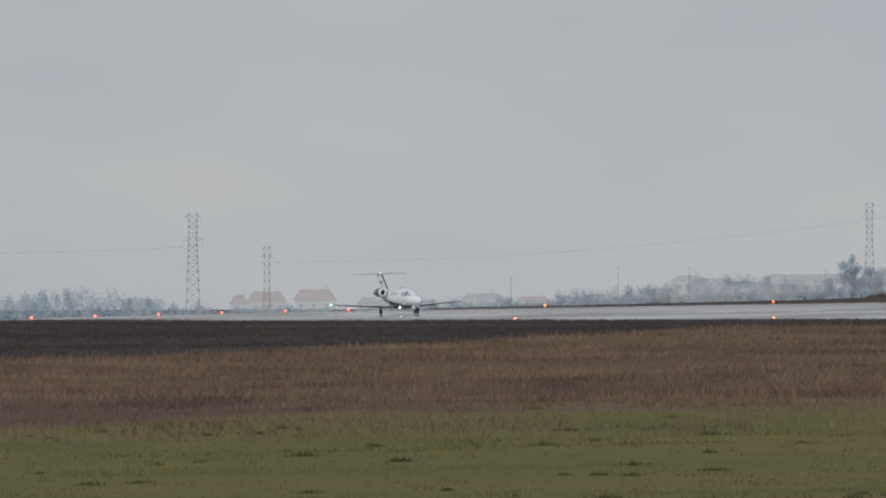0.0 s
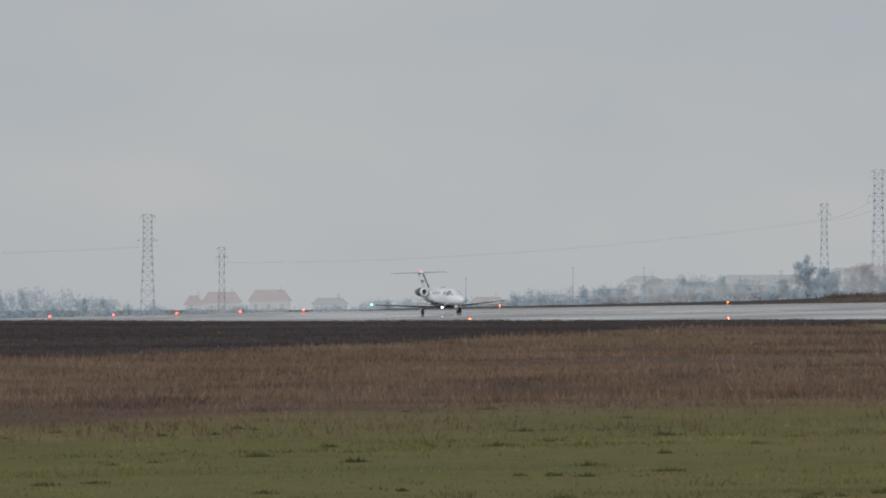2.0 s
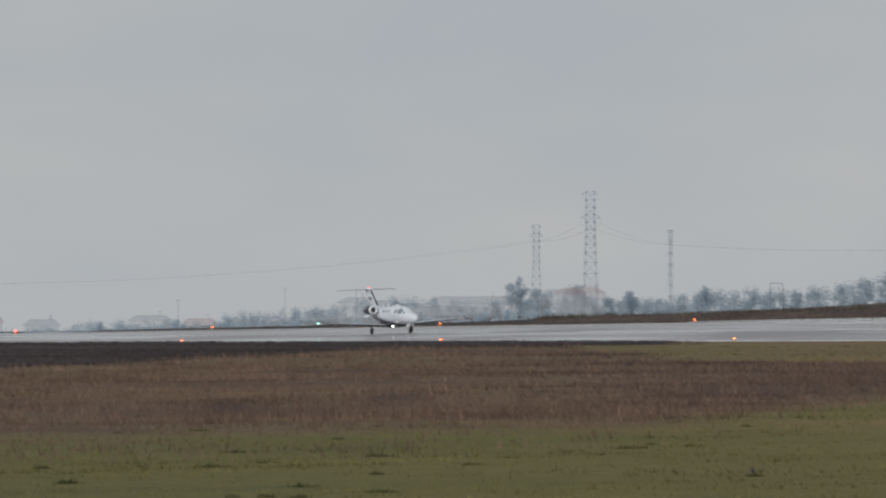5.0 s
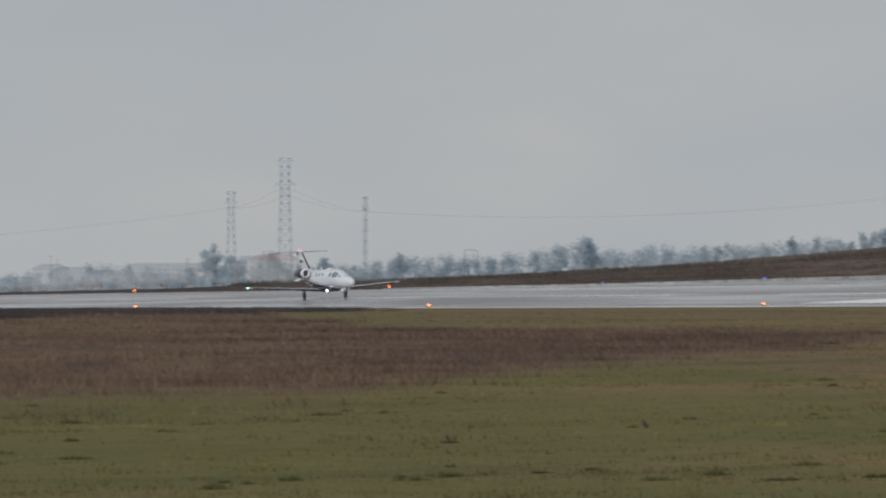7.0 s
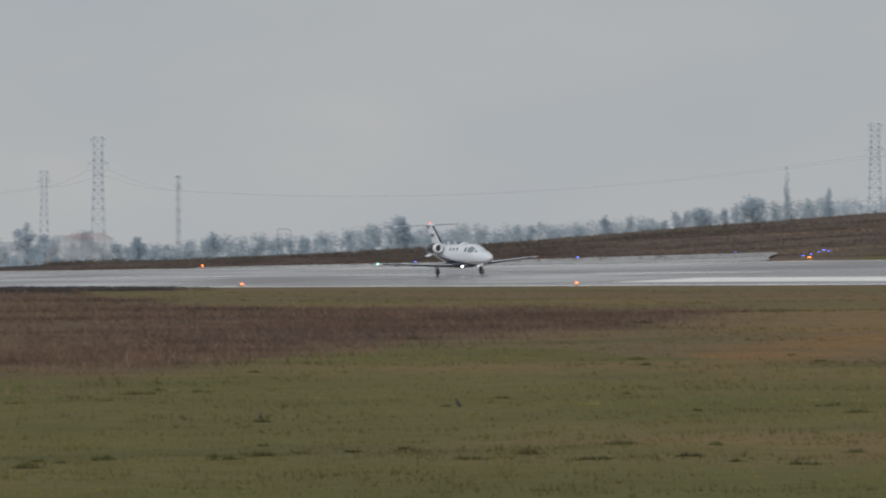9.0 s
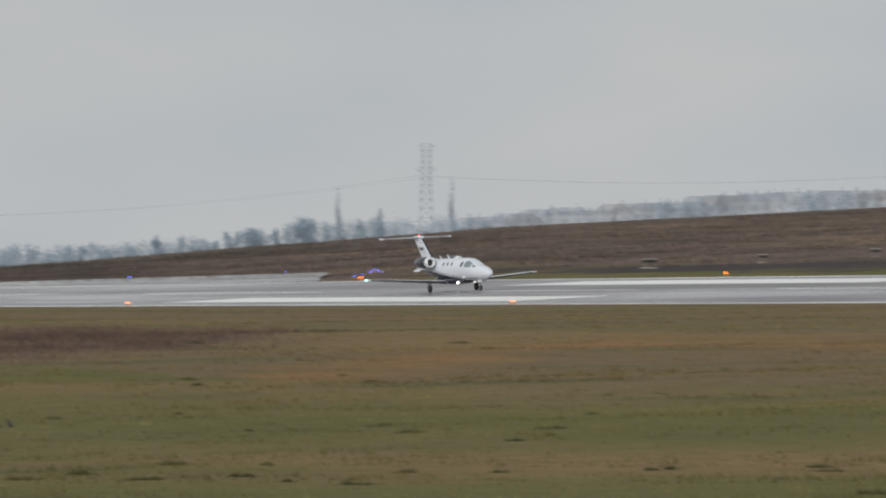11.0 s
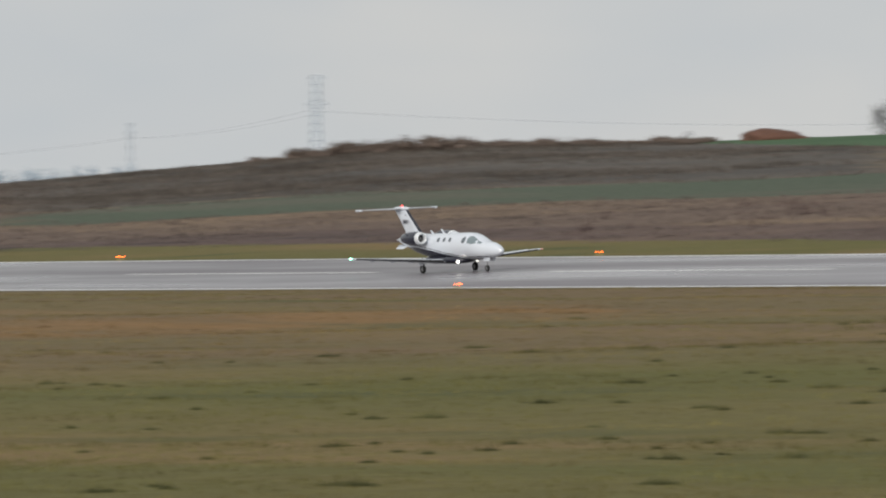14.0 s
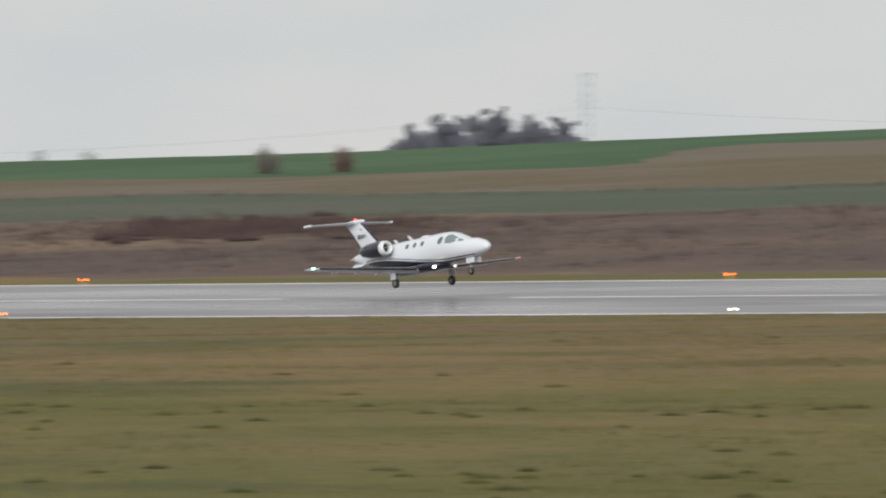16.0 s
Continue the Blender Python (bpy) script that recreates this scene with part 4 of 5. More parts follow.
def build_grass():
    masks = cover_masks
    rng = np.random.default_rng(5)
    p, r = scatter(95000, -73.2, -51, 165, 620, 4, lambda x, y, r, az: np.clip(1 - masks(x, y, r, az)["heath"], 0.1, 1) * (0.35 + 0.8 * patchy(x, y, 7, 8)))
    kinds = masks(p[:, 0], p[:, 1], r, np.degrees(np.arctan2(p[:, 0], p[:, 1])))
    tint = kinds["rust"] * 1.2 + kinds["dry"] * 0.7 * patchy(p[:, 0], p[:, 1], 9, 1) + 0.9 * np.clip(patchy(p[:, 0], p[:, 1], 6, 9) - 0.5, 0, 1)
    blades("mown_grass", p, rng.uniform(0.05, 0.15, len(p)) * (0.45 + patchy(p[:, 0], p[:, 1], 4, 3)), np.full(len(p), 0.022) * (r / 300) ** 0.7, ((0.15, 0.145, 0.056), (0.24, 0.218, 0.088)),
           "short olive winter grass on the airfield", "grass", per=5, seed=6, spread=0.16, patch=0.42, tint=tint, tinted=((0.20, 0.135, 0.066), (0.34, 0.225, 0.11)))
    p, r = scatter(52000, -73.2, -64.8, 255, 900, 7, lambda x, y, r, az: np.clip(masks(x, y, r, az)["heath"] * (0.15 + 1.1 * patchy(x, y, 17, 2)) * np.clip(1 - 1.3 * (masks(x, y, r, az)["dark"] - 0.5 * masks(x, y, r, az)["bramble"]), 0, 1), 0, 1))
    blades("tall_brown_grass", p, rng.uniform(0.12, 0.42, len(p)) * (0.35 + 0.9 * patchy(p[:, 0], p[:, 1], 23, 3)), np.full(len(p), 0.027) * (r / 400) ** 0.6, ((0.165, 0.112, 0.084), (0.29, 0.199, 0.15)),
           "tall dry brown grass standing in drifts", "grass", per=5, seed=8, spread=0.4, lean=0.32, patch=0.35)
    p, r = scatter(50000, -73.2, -67.4, 420, 990, 9, lambda x, y, r, az: np.clip(masks(x, y, r, az)["dark"], 0, 1))
    blades("dark_heath", p, rng.uniform(0.07, 0.2, len(p)), np.full(len(p), 0.03), ((0.068, 0.057, 0.058), (0.112, 0.095, 0.096)),
           "dark burnt-looking heath along the runway", "heath", per=6, seed=10, spread=0.25, patch=0.15)
    # dark green weed clumps in the mown grass, low and rounded
    p, r = scatter(1500, -73.2, -51, 165, 400, 12, lambda x, y, r, az: np.where(patchy(x, y, 13, 5) > 0.5, 0.8, 0.2) * np.interp(az, [-70, -61, -59], [0.45, 0.45, 0.6]) * np.interp(r, [250, 330], [1, 0.3]))
    per = 46
    size = np.random.default_rng(14).uniform(0.22, 0.52, len(p)) ** 2
    q = np.repeat(p, per, 0) + np.random.default_rng(13).normal(0, 1, (len(p) * per, 3)) * (1.0, 1.0, 0) * np.repeat(size, per)[:, None]
    far_out = np.hypot(*(q - np.repeat(p, per, 0))[:, :2].T) / np.repeat(size, per)
    blades("weed_patches", q, rng.uniform(0.09, 0.2, len(q)) * np.clip(1.25 - 0.4 * far_out, 0.3, 1) * np.repeat(0.5 + size * 1.6, per), np.full(len(q), 0.02), ((0.078, 0.084, 0.04), (0.15, 0.15, 0.068)),
           "low dark green weed clumps in the grass", "weeds", per=4, seed=15, spread=0.04)
    # the purple bramble strip that runs through the grass, and its outliers
    p, r = scatter(34000, -72.6, -64.8, 285, 560, 16, lambda x, y, r, az: np.clip(masks(x, y, r, az)["bramble"] * (0.3 + patchy(x, y, 14, 4)), 0, 1))
    blades("purple_bramble", p, rng.uniform(0.07, 0.24, len(p)), np.full(len(p), 0.03), ((0.115, 0.082, 0.076), (0.19, 0.138, 0.122)),
           "low dark purple bramble strip in the grass", "bramble", per=6, seed=17, spread=0.25)


build_grass()


def build_slope_growth():
    """Dry stalks over the rise beyond the runway, and the bramble drifts on it."""
    rng = np.random.default_rng(40)
    n = 90000
    az, up = rng.uniform(-68.5, -51, n), rng.uniform(0.02, 0.97, n) ** 0.8
    rf = FAR_EDGE / np.cos(np.radians(az))
    r = rf + (np.interp(az, CREST_AZ, CREST_R) - rf) * up
    x, y = r * np.sin(np.radians(az)), r * np.cos(np.radians(az))
    k = cover_masks(x, y, r, az)
    heath = np.clip(k["heath"] - k["meadow"] - k["scrub"] - k["field"], 0, 1) * (0.2 + patchy(x, y, 19, 6))
    ok = rng.uniform(0, 1, n) < heath
    p = np.stack([x, y, land(x, y)], -1)
    blades("slope_grass", p[ok], rng.uniform(0.1, 0.34, ok.sum()), np.full(ok.sum(), 0.05), ((0.135, 0.109, 0.097), (0.215, 0.176, 0.156)),
           "dry brown grass on the rise behind the runway", "grass", per=5, seed=41, spread=0.4, patch=0.4)
    ok = rng.uniform(0, 1, n) < np.clip(k["scrub"] - k["pale"] - k["field"], 0, 1) * np.clip(2.2 * patchy(x, y, 37, 2) - 0.5, 0.05, 1)
    blades("hill_scrub", p[ok], rng.uniform(0.15, 0.6, ok.sum()) * (0.4 + patchy(p[ok, 0], p[ok, 1], 21, 4)), np.full(ok.sum(), 0.07), ((0.115, 0.098, 0.086), (0.195, 0.168, 0.144)),
           "brown winter scrub over the hill's upper slope", "scrub", per=6, seed=43, spread=0.6, patch=0.4)
    n = 26000
    az, up = rng.uniform(-58.5, -51, n), rng.normal(0.22, 0.08, n)
    drift = np.exp(-((az + 54.75) / 0.55) ** 2 - ((up - 0.29) / 0.045) ** 2) * 1.2 + np.clip(patchy(az * 30, up * 90, 9, 3) - 0.5, 0, 1) * 0.15 * (up < 0.3) * (up > 0.07)
    ok = rng.uniform(0, 1, n) < drift
    az, up = az[ok], up[ok]
    rf = FAR_EDGE / np.cos(np.radians(az))
    r = rf + (np.interp(az, CREST_AZ, CREST_R) - rf) * up
    x, y = r * np.sin(np.radians(az)), r * np.cos(np.radians(az))
    blades("slope_bramble", np.stack([x, y, land(x, y)], -1), rng.uniform(0.2, 0.75, len(x)), np.full(len(x), 0.06), ((0.105, 0.074, 0.072), (0.16, 0.115, 0.106)),
           "dark purple bramble drifts on the slope", "bramble", per=8, seed=42, spread=0.4)


build_slope_growth()


@functools.lru_cache(maxsize=None)
def ball(detail):
    """Points and faces of a unit ball of triangles."""
    bm = bmesh.new()
    bmesh.ops.create_icosphere(bm, subdivisions=detail, radius=1)
    out = [v.co.copy() for v in bm.verts], [[v.index for v in f.verts] for f in bm.faces]
    bm.free()
    return out


def lumps(bm, centre, size, rng, detail=2, rough=0.3, squash=1.0):
    """One clump of a crown: an uneven closed body."""
    points, faces = ball(detail)
    s = Vector((rng.random() * 50, rng.random() * 50, rng.random() * 50))
    made = []
    for p in points:
        k = 1 + rough * noise.noise(p * 1.7 + s) * 1.6 + rough * 0.8 * noise.noise(p * 4.5 + s)
        made.append(bm.verts.new(Vector(centre) + Vector((p.x * size[0], p.y * size[1], p.z * size[2] * squash)) * k))
    for a, b, c in faces:
        bm.faces.new((made[a], made[b], made[c]))


def sprays(bm, centre, size, rng, count, leaf):
    """Small loose twigs and leaves round a clump, which break its outline."""
    for _ in range(count):
        d = Vector((rng.gauss(0, 1), rng.gauss(0, 1), rng.gauss(0, 1))).normalized()
        p = Vector(centre) + Vector((d.x * size[0], d.y * size[1], d.z * size[2])) * rng.uniform(0.85, 1.22)
        a, b = Vector((rng.gauss(0, 1), rng.gauss(0, 1), rng.gauss(0, 1))) * leaf, Vector((rng.gauss(0, 1), rng.gauss(0, 1), rng.gauss(0, 1))) * leaf
        bm.faces.new([bm.verts.new(p), bm.verts.new(p + a), bm.verts.new(p + b)])


def build_tree(name, az, r, top_el, width, label, crown_mat, trunk_mat, seed, slim=False, clumps=9, group="", bare=False, dense=False):
    """A tree whose top stands at that elevation over the eye: tapered trunk, limbs, crown of clumps and twigs."""
    rng = random.Random(seed)
    x, y = spot(az, r)
    z0 = ground(x, y) - 0.2
    h = EYE.z + math.tan(radians(top_el)) * r - z0
    top = empty(name, pose(x, y, z0), label, "tree", group)
    bm = bmesh.new()
    add_beam(bm, (0, 0, 0), (0, 0, h * 0.62), max(0.12, h * 0.03), 8, h * 0.012)
    for _ in range(5):
        a, zz = rng.uniform(0, 6.28), h * rng.uniform(0.3, 0.55)
        add_beam(bm, (0, 0, zz), (width * 0.32 * math.cos(a), width * 0.32 * math.sin(a), zz + h * 0.22), h * 0.012, 5, h * 0.005)
    part("trunk", bm, trunk_mat, top)
    bm = bmesh.new()
    low = h * (0.12 if slim else 0.3)
    for i in range(clumps):
        f = (i + 0.5) / clumps
        zz = low + (h - low) * f
        rad = width * 0.5 * (math.sin(math.pi * min(1, 0.16 + 0.8 * f)) if not slim else (1.05 - 0.75 * f))
        a = rng.uniform(0, 6.28)
        d = rad * (0.12 if slim else 0.42)
        s = rad * (0.75 if not slim else 0.9)
        c = (d * math.cos(a), d * math.sin(a), min(zz, h - s * 0.6))
        for _ in range(3):
            e = s * 0.62
            c2 = (c[0] + rng.uniform(-0.5, 0.5) * s, c[1] + rng.uniform(-0.5, 0.5) * s, min(c[2] + rng.uniform(-0.45, 0.45) * s, h - e * 0.7))
            if not bare or dense:
                k = 0.8 if dense else 1.0
                lumps(bm, c2, (e * k, e * k, e * k * (1.0 if not slim else 1.7)), rng, 2, 0.3)
            sprays(bm, c2, (e, e, e) if not bare else (e * rng.uniform(0.4, 1), e * rng.uniform(0.4, 1), e * rng.uniform(0.4, 1) * (1.7 if slim else 1)), rng, 110 if bare else 50, s * (0.09 if dense else 0.15))
    part("crown", bm, crown_mat, top, smooth=True)
    return top


def el_at(az, table):
    return float(np.interp(az, [p[0] for p in table], [p[1] for p in table]))


# azimuth and elevation of the far tree tops along the valley
TREETOPS = [(-73, -0.145), (-72.7, -0.11), (-72.4, -0.10), (-72.15, -0.13), (-71.95, -0.175), (-71.1, -0.19), (-70.75, -0.155), (-70.2, -0.135), (-69.6, -0.065), (-69.2, -0.035), (-68.8, -0.05), (-68.35, -0.03),
            (-68.05, -0.035), (-67.85, -0.03), (-67.65, 0.01), (-67.2, 0.01), (-66.85, 0.055), (-66.5, 0.05), (-66.15, 0.068), (-65.8, 0.078), (-65.4, 0.105), (-65.1, 0.145),
            (-64.9, 0.17), (-64.6, 0.195), (-64.1, 0.2), (-63.5, 0.25), (-62.9, 0.305), (-62.4, 0.33), (-61.8, 0.35), (-61.0, 0.39), (-60, 0.4)]


def far_tree(bm, x, y, t, w, body, rng):
    """One tree of a far belt: several loose clumps of twigs and leaves."""
    for i in range(7):
        f = i / 6
        a, d = rng.uniform(0, 6.28), w * rng.uniform(0.1, 0.75) * (1.1 - 0.7 * f)
        s = w * rng.uniform(0.28, 0.46)
        tall = s * 0.85 + body * 0.1
        c = (x + d * math.cos(a), y + d * math.sin(a), t - s * 0.8 - (1 - f) * body * 1.6)
        for k in (0.88, 0.68, 0.42):
            sprays(bm, c, (s * k, s * k, tall * k), rng, 56, 0.28)


def build_far_woods():
    """The misty belts of trees along the valley, uncountable."""
    rng = random.Random(31)
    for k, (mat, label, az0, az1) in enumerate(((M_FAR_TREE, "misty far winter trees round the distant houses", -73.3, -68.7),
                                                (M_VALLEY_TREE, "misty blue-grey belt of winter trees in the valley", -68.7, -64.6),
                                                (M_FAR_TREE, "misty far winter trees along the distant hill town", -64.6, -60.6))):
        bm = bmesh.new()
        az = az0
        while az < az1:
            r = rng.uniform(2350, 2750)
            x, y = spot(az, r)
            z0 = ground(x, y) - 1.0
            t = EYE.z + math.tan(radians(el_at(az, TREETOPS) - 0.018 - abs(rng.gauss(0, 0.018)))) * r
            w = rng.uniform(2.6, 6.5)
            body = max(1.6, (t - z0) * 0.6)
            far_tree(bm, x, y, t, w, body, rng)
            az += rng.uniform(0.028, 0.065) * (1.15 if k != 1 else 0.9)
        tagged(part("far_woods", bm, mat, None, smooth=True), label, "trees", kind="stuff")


build_far_woods()

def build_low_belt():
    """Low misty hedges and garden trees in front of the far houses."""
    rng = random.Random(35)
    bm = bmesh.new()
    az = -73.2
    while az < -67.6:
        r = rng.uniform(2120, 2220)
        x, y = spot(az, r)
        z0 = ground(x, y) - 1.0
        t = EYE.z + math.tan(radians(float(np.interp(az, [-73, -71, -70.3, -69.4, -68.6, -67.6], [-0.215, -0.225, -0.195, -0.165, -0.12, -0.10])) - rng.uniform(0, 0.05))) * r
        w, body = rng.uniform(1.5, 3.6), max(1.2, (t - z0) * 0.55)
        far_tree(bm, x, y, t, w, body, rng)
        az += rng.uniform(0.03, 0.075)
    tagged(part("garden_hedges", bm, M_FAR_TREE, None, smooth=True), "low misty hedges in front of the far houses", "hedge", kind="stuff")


build_low_belt()

lone = [(-68.62, 2300, 0.045, 5.6, False, "rounded lone tree over the misty valley houses"),
        (-68.5, 2350, -0.02, 6.0, False, "broad misty tree beside the valley town"),
        (-68.3, 2350, 0.0, 6.5, False, "broad misty tree under the pylon"),
        (-68.05, 2350, -0.03, 5.0, False, "small rounded misty tree in the valley"),
        (-67.68, 2300, 0.0, 4.4, False, "pointed misty conifer in the valley"),
        (-66.75, 2350, 0.072, 7.0, False, "tall broad misty tree in the valley belt"),
        (-65.71, 2300, 0.083, 4.2, False, "rounded misty tree over the hill's edge"),
        (-65.22, 2350, 0.115, 7.0, False, "broad misty tree over the hill's edge"),
        (-64.98, 2350, 0.165, 7.5, False, "large misty tree over the hill's edge"),
        (-64.81, 2400, 0.325, 2.6, True, "slim misty poplar rising over the far woods"),
        (-64.24, 2400, 0.375, 2.6, True, "slim misty poplar beside the pylon"),
        (-64.6, 2400, 0.215, 3.4, True, "pointed misty tree between the poplars"),
        (-62.9, 2450, 0.285, 3.2, False, "small misty tree among the hill houses"),
        (-61.4, 2450, 0.345, 3.4, False, "misty tree standing over the hill houses")]
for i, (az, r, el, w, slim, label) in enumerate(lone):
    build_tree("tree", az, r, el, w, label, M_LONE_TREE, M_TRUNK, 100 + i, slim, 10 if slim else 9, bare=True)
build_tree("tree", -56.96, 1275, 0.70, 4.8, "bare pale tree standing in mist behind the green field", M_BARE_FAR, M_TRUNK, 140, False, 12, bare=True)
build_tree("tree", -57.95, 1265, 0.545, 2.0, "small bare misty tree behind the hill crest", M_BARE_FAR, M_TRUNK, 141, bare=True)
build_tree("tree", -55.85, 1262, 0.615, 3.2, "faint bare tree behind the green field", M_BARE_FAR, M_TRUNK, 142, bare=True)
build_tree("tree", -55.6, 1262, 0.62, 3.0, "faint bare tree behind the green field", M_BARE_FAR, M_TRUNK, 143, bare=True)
for i, (az, el, w) in enumerate(((-53.98, 0.755, 7.0), (-53.86, 0.80, 8.0), (-53.74, 0.79, 8.0), (-53.6, 0.825, 8.5), (-53.52, 0.84, 6.4), (-53.4, 0.80, 8.0), (-53.28, 0.785, 7.4), (-53.18, 0.775, 6.6))):
    build_tree("tree", az, 1420 + 25 * (i % 3), el, w, "dark bare winter tree of a small copse on the hill", M_BARE_WOOD, M_BARK, 150 + i, False, 11, "copse on the hill", bare=True, dense=True)


def build_bush(name, az, r, w, h, mat, label, seed, group=""):
    rng = random.Random(seed)
    x, y = spot(az, r)
    z0 = ground(x, y)
    bm = bmesh.new()
    for _ in range(6):
        a, d = rng.uniform(0, 6.28), rng.uniform(0, w * 0.34)
        s = w * rng.uniform(0.2, 0.34)
        c = (d * math.cos(a) * 1.2, d * math.sin(a) * 1.2, h * rng.uniform(0.2, 0.5))
        lumps(bm, c, (s * 0.6, s * 0.6, h * 0.24), rng, 1, 0.4)
        for f in (1.0, 0.75, 0.5):
            sprays(bm, c, (s * 1.2 * f, s * 1.2 * f, h * 0.5 * f), rng, 70, h * 0.075)
    ob = part(name, bm, mat, None, smooth=True)
    ob.matrix_basis = pose(x, y, z0 - 0.05)
    return tagged(ob, label, "bush", group)


def crest_r(az, up):
    rf = FAR_EDGE / math.cos(radians(az))
    return rf + (float(np.interp(az, CREST_AZ, CREST_R)) - rf) * up


rng_b = random.Random(60)
az = -60.15
while az < -57.8:
    build_bush("hedge_bush", az, crest_r(az, rng_b.uniform(0.95, 0.995)), rng_b.uniform(2.4, 4.4), rng_b.uniform(0.45, 1.0) * (1.7 if az > -59.95 else 0.8) * (0.6 if az > -58.9 else 1), M_HILL_BUSH,
               "brown leafless hawthorn bush on the hill crest", int(-az * 1000), "bushes on the crest")
    az += rng_b.uniform(0.03, 0.075)
for i, (az, up) in enumerate(((-54.71, 0.735), (-54.33, 0.735))):
    build_bush("field_bush", az, crest_r(az, up), 2.6, 2.6, M_FIELD_RUST if i else M_FIELD_BROWN, "brown leafless bush at the green field's edge", 300 + i, "bushes at the field edge")
az = -55.5
while az < -54.05:
    build_bush("bramble_bush", az, crest_r(az, rng_b.uniform(0.19, 0.36)), rng_b.uniform(1.4, 3.0), rng_b.uniform(0.3, 0.65), M_PURPLE,
               "dark purple bramble thicket on the slope", int(-az * 1000), "brambles on the slope")
    az += rng_b.uniform(0.04, 0.09)


# the long brown heap on the field's edge
def build_heap():
    az, r = -57.52, 1215.0
    x, y = spot(az, r)
    bm = bmesh.new()
    rng = random.Random(5)
    bmesh.ops.create_icosphere(bm, subdivisions=4, radius=1)
    for v in bm.verts:
        k = 1 + 0.16 * noise.noise(v.co * 2.5) + 0.05 * noise.noise(v.co * 9)
        v.co = Vector((v.co.x * 3.6, v.co.y * 2.2, v.co.z * (1.05 - 0.25 * v.co.x))) * k
    ob = part("earth_heap", bm, material("rusty_heap_earth", (0.13, 0.065, 0.045), 0.95, grain=0.35, scale=2), None, smooth=True)
    ob.matrix_basis = pose(x, y, ground(x, y) + 0.05, 0, 0, -az - 8)
    tagged(ob, "long rusty brown heap on the field's edge", "heap")


build_heap()

# ---- a wire fence along the slope ----
M_POST = material("grey_fence_post", (0.14, 0.128, 0.12), 0.85, grain=0.25, scale=6)


def build_fence():
    top = empty("wire_fence", pose(0, 0, 0), "long grey post and wire fence on the slope", "fence")
    pts = []
    for i in range(42):
        az = -61.3 + i * 0.085
        x, y = spot(az, crest_r(az, 0.63))
        pts.append(Vector((x, y, ground(x, y))))
    bm = bmesh.new()
    add_box(bm, (0.10, 0.10, 1.4), pose(0, 0, 0.6), 0.015)
    first = part("post", bm, M_POST, top)
    first.location = pts[0]
    for p in pts[1:]:
        o = first.copy()
        scene.collection.objects.link(o)
        o.location = p
    for h in (0.4, 0.8, 1.2):
        bm = loft([[p + Vector((0, 0.006, h)), p + Vector((0, -0.006, h)), p + Vector((0, 0, h + 0.012))] for p in pts])
        part("wire", bm, M_POST, top)


build_fence()

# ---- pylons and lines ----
# haze sits in the pale blue colours and transparency of steel and wires
M_LATTICE = misty("pylon_steel_hazed", (0.70, 0.80, 0.90), 0.87, 0.6)
M_LATTICE_FAR = misty("far_pylon_steel_hazed", (0.74, 0.84, 0.94), 0.90, 0.6)
M_WIRE = misty("conductor_hazed", (0.62, 0.66, 0.72), 0.86, 0.5)
ARMS = {}


def build_pylon(key, az, r, top_el, turn, base_w, arms, mat, label):
    """A lattice tower: four tapering legs, cross bracing, arms and insulators."""
    x, y = spot(az, r)
    z0 = ground(x, y) - 0.5
    h = EYE.z + math.tan(radians(top_el)) * r - z0
    top = empty("pylon", pose(x, y, z0, 0, 0, turn), label, "pylon", "pylons of the power lines")
    half = lambda f: base_w[0] + (base_w[1] - base_w[0]) * min(1, f / 0.7)
    corner = lambda f, i: Vector(((1, 1, -1, -1)[i] * half(f), (1, -1, -1, 1)[i] * half(f), f * h))
    levels = [0, 0.12, 0.23, 0.33, 0.42, 0.5, 0.57, 0.63, 0.69, 0.75, 0.81, 0.87, 0.93, 1.0]
    t = 0.17
    for i in range(4):
        thick = lambda f: t * (1.1 - 0.4 * f)
        bm = loft([[corner(f, i) + Vector((sx * thick(f), sy * thick(f), 0)) for sx, sy in ((-1, -1), (1, -1), (1, 1), (-1, 1))] for f in levels])
        part("leg", bm, mat, top)
    bm = bmesh.new()
    for a, b in zip(levels, levels[1:]):
        for i in range(4):
            j = (i + 1) % 4
            add_beam(bm, corner(a, i), corner(b, j), t * 1.1, 3)
            add_beam(bm, corner(a, j), corner(b, i), t * 1.1, 3)
            add_beam(bm, corner(b, i), corner(b, j), t * 1.1, 3)
    part("bracing", bm, mat, top)
    ARMS[key] = []
    m = top.matrix_basis
    for below, reach in arms:
        f = 1 - below / h
        for s in (-1, 1):
            bm = bmesh.new()
            tip = Vector((s * reach, 0, f * h))
            for i in ((0, 1) if s > 0 else (2, 3)):
                add_beam(bm, corner(f - 0.3 / h, i), tip, t * 0.7, 4)
                add_beam(bm, corner(min(1, f + 0.9 / h), i), tip, t * 0.6, 4)
            for q in (0.35, 0.65):
                add_beam(bm, corner(f - 0.3 / h, 0 if s > 0 else 2).lerp(tip, q), corner(min(1, f + 0.9 / h), 1 if s > 0 else 3).lerp(tip, q), t * 0.45, 3)
            arm = part("arm", bm, mat, top)
            bm = bmesh.new()
            add_beam(bm, tip, tip - Vector((0, 0, 1.6)), t * 0.6, 6)
            part("insulator", bm, mat, arm)
            ARMS[key].append(m @ (tip - Vector((0, 0, 1.6))))
    return top


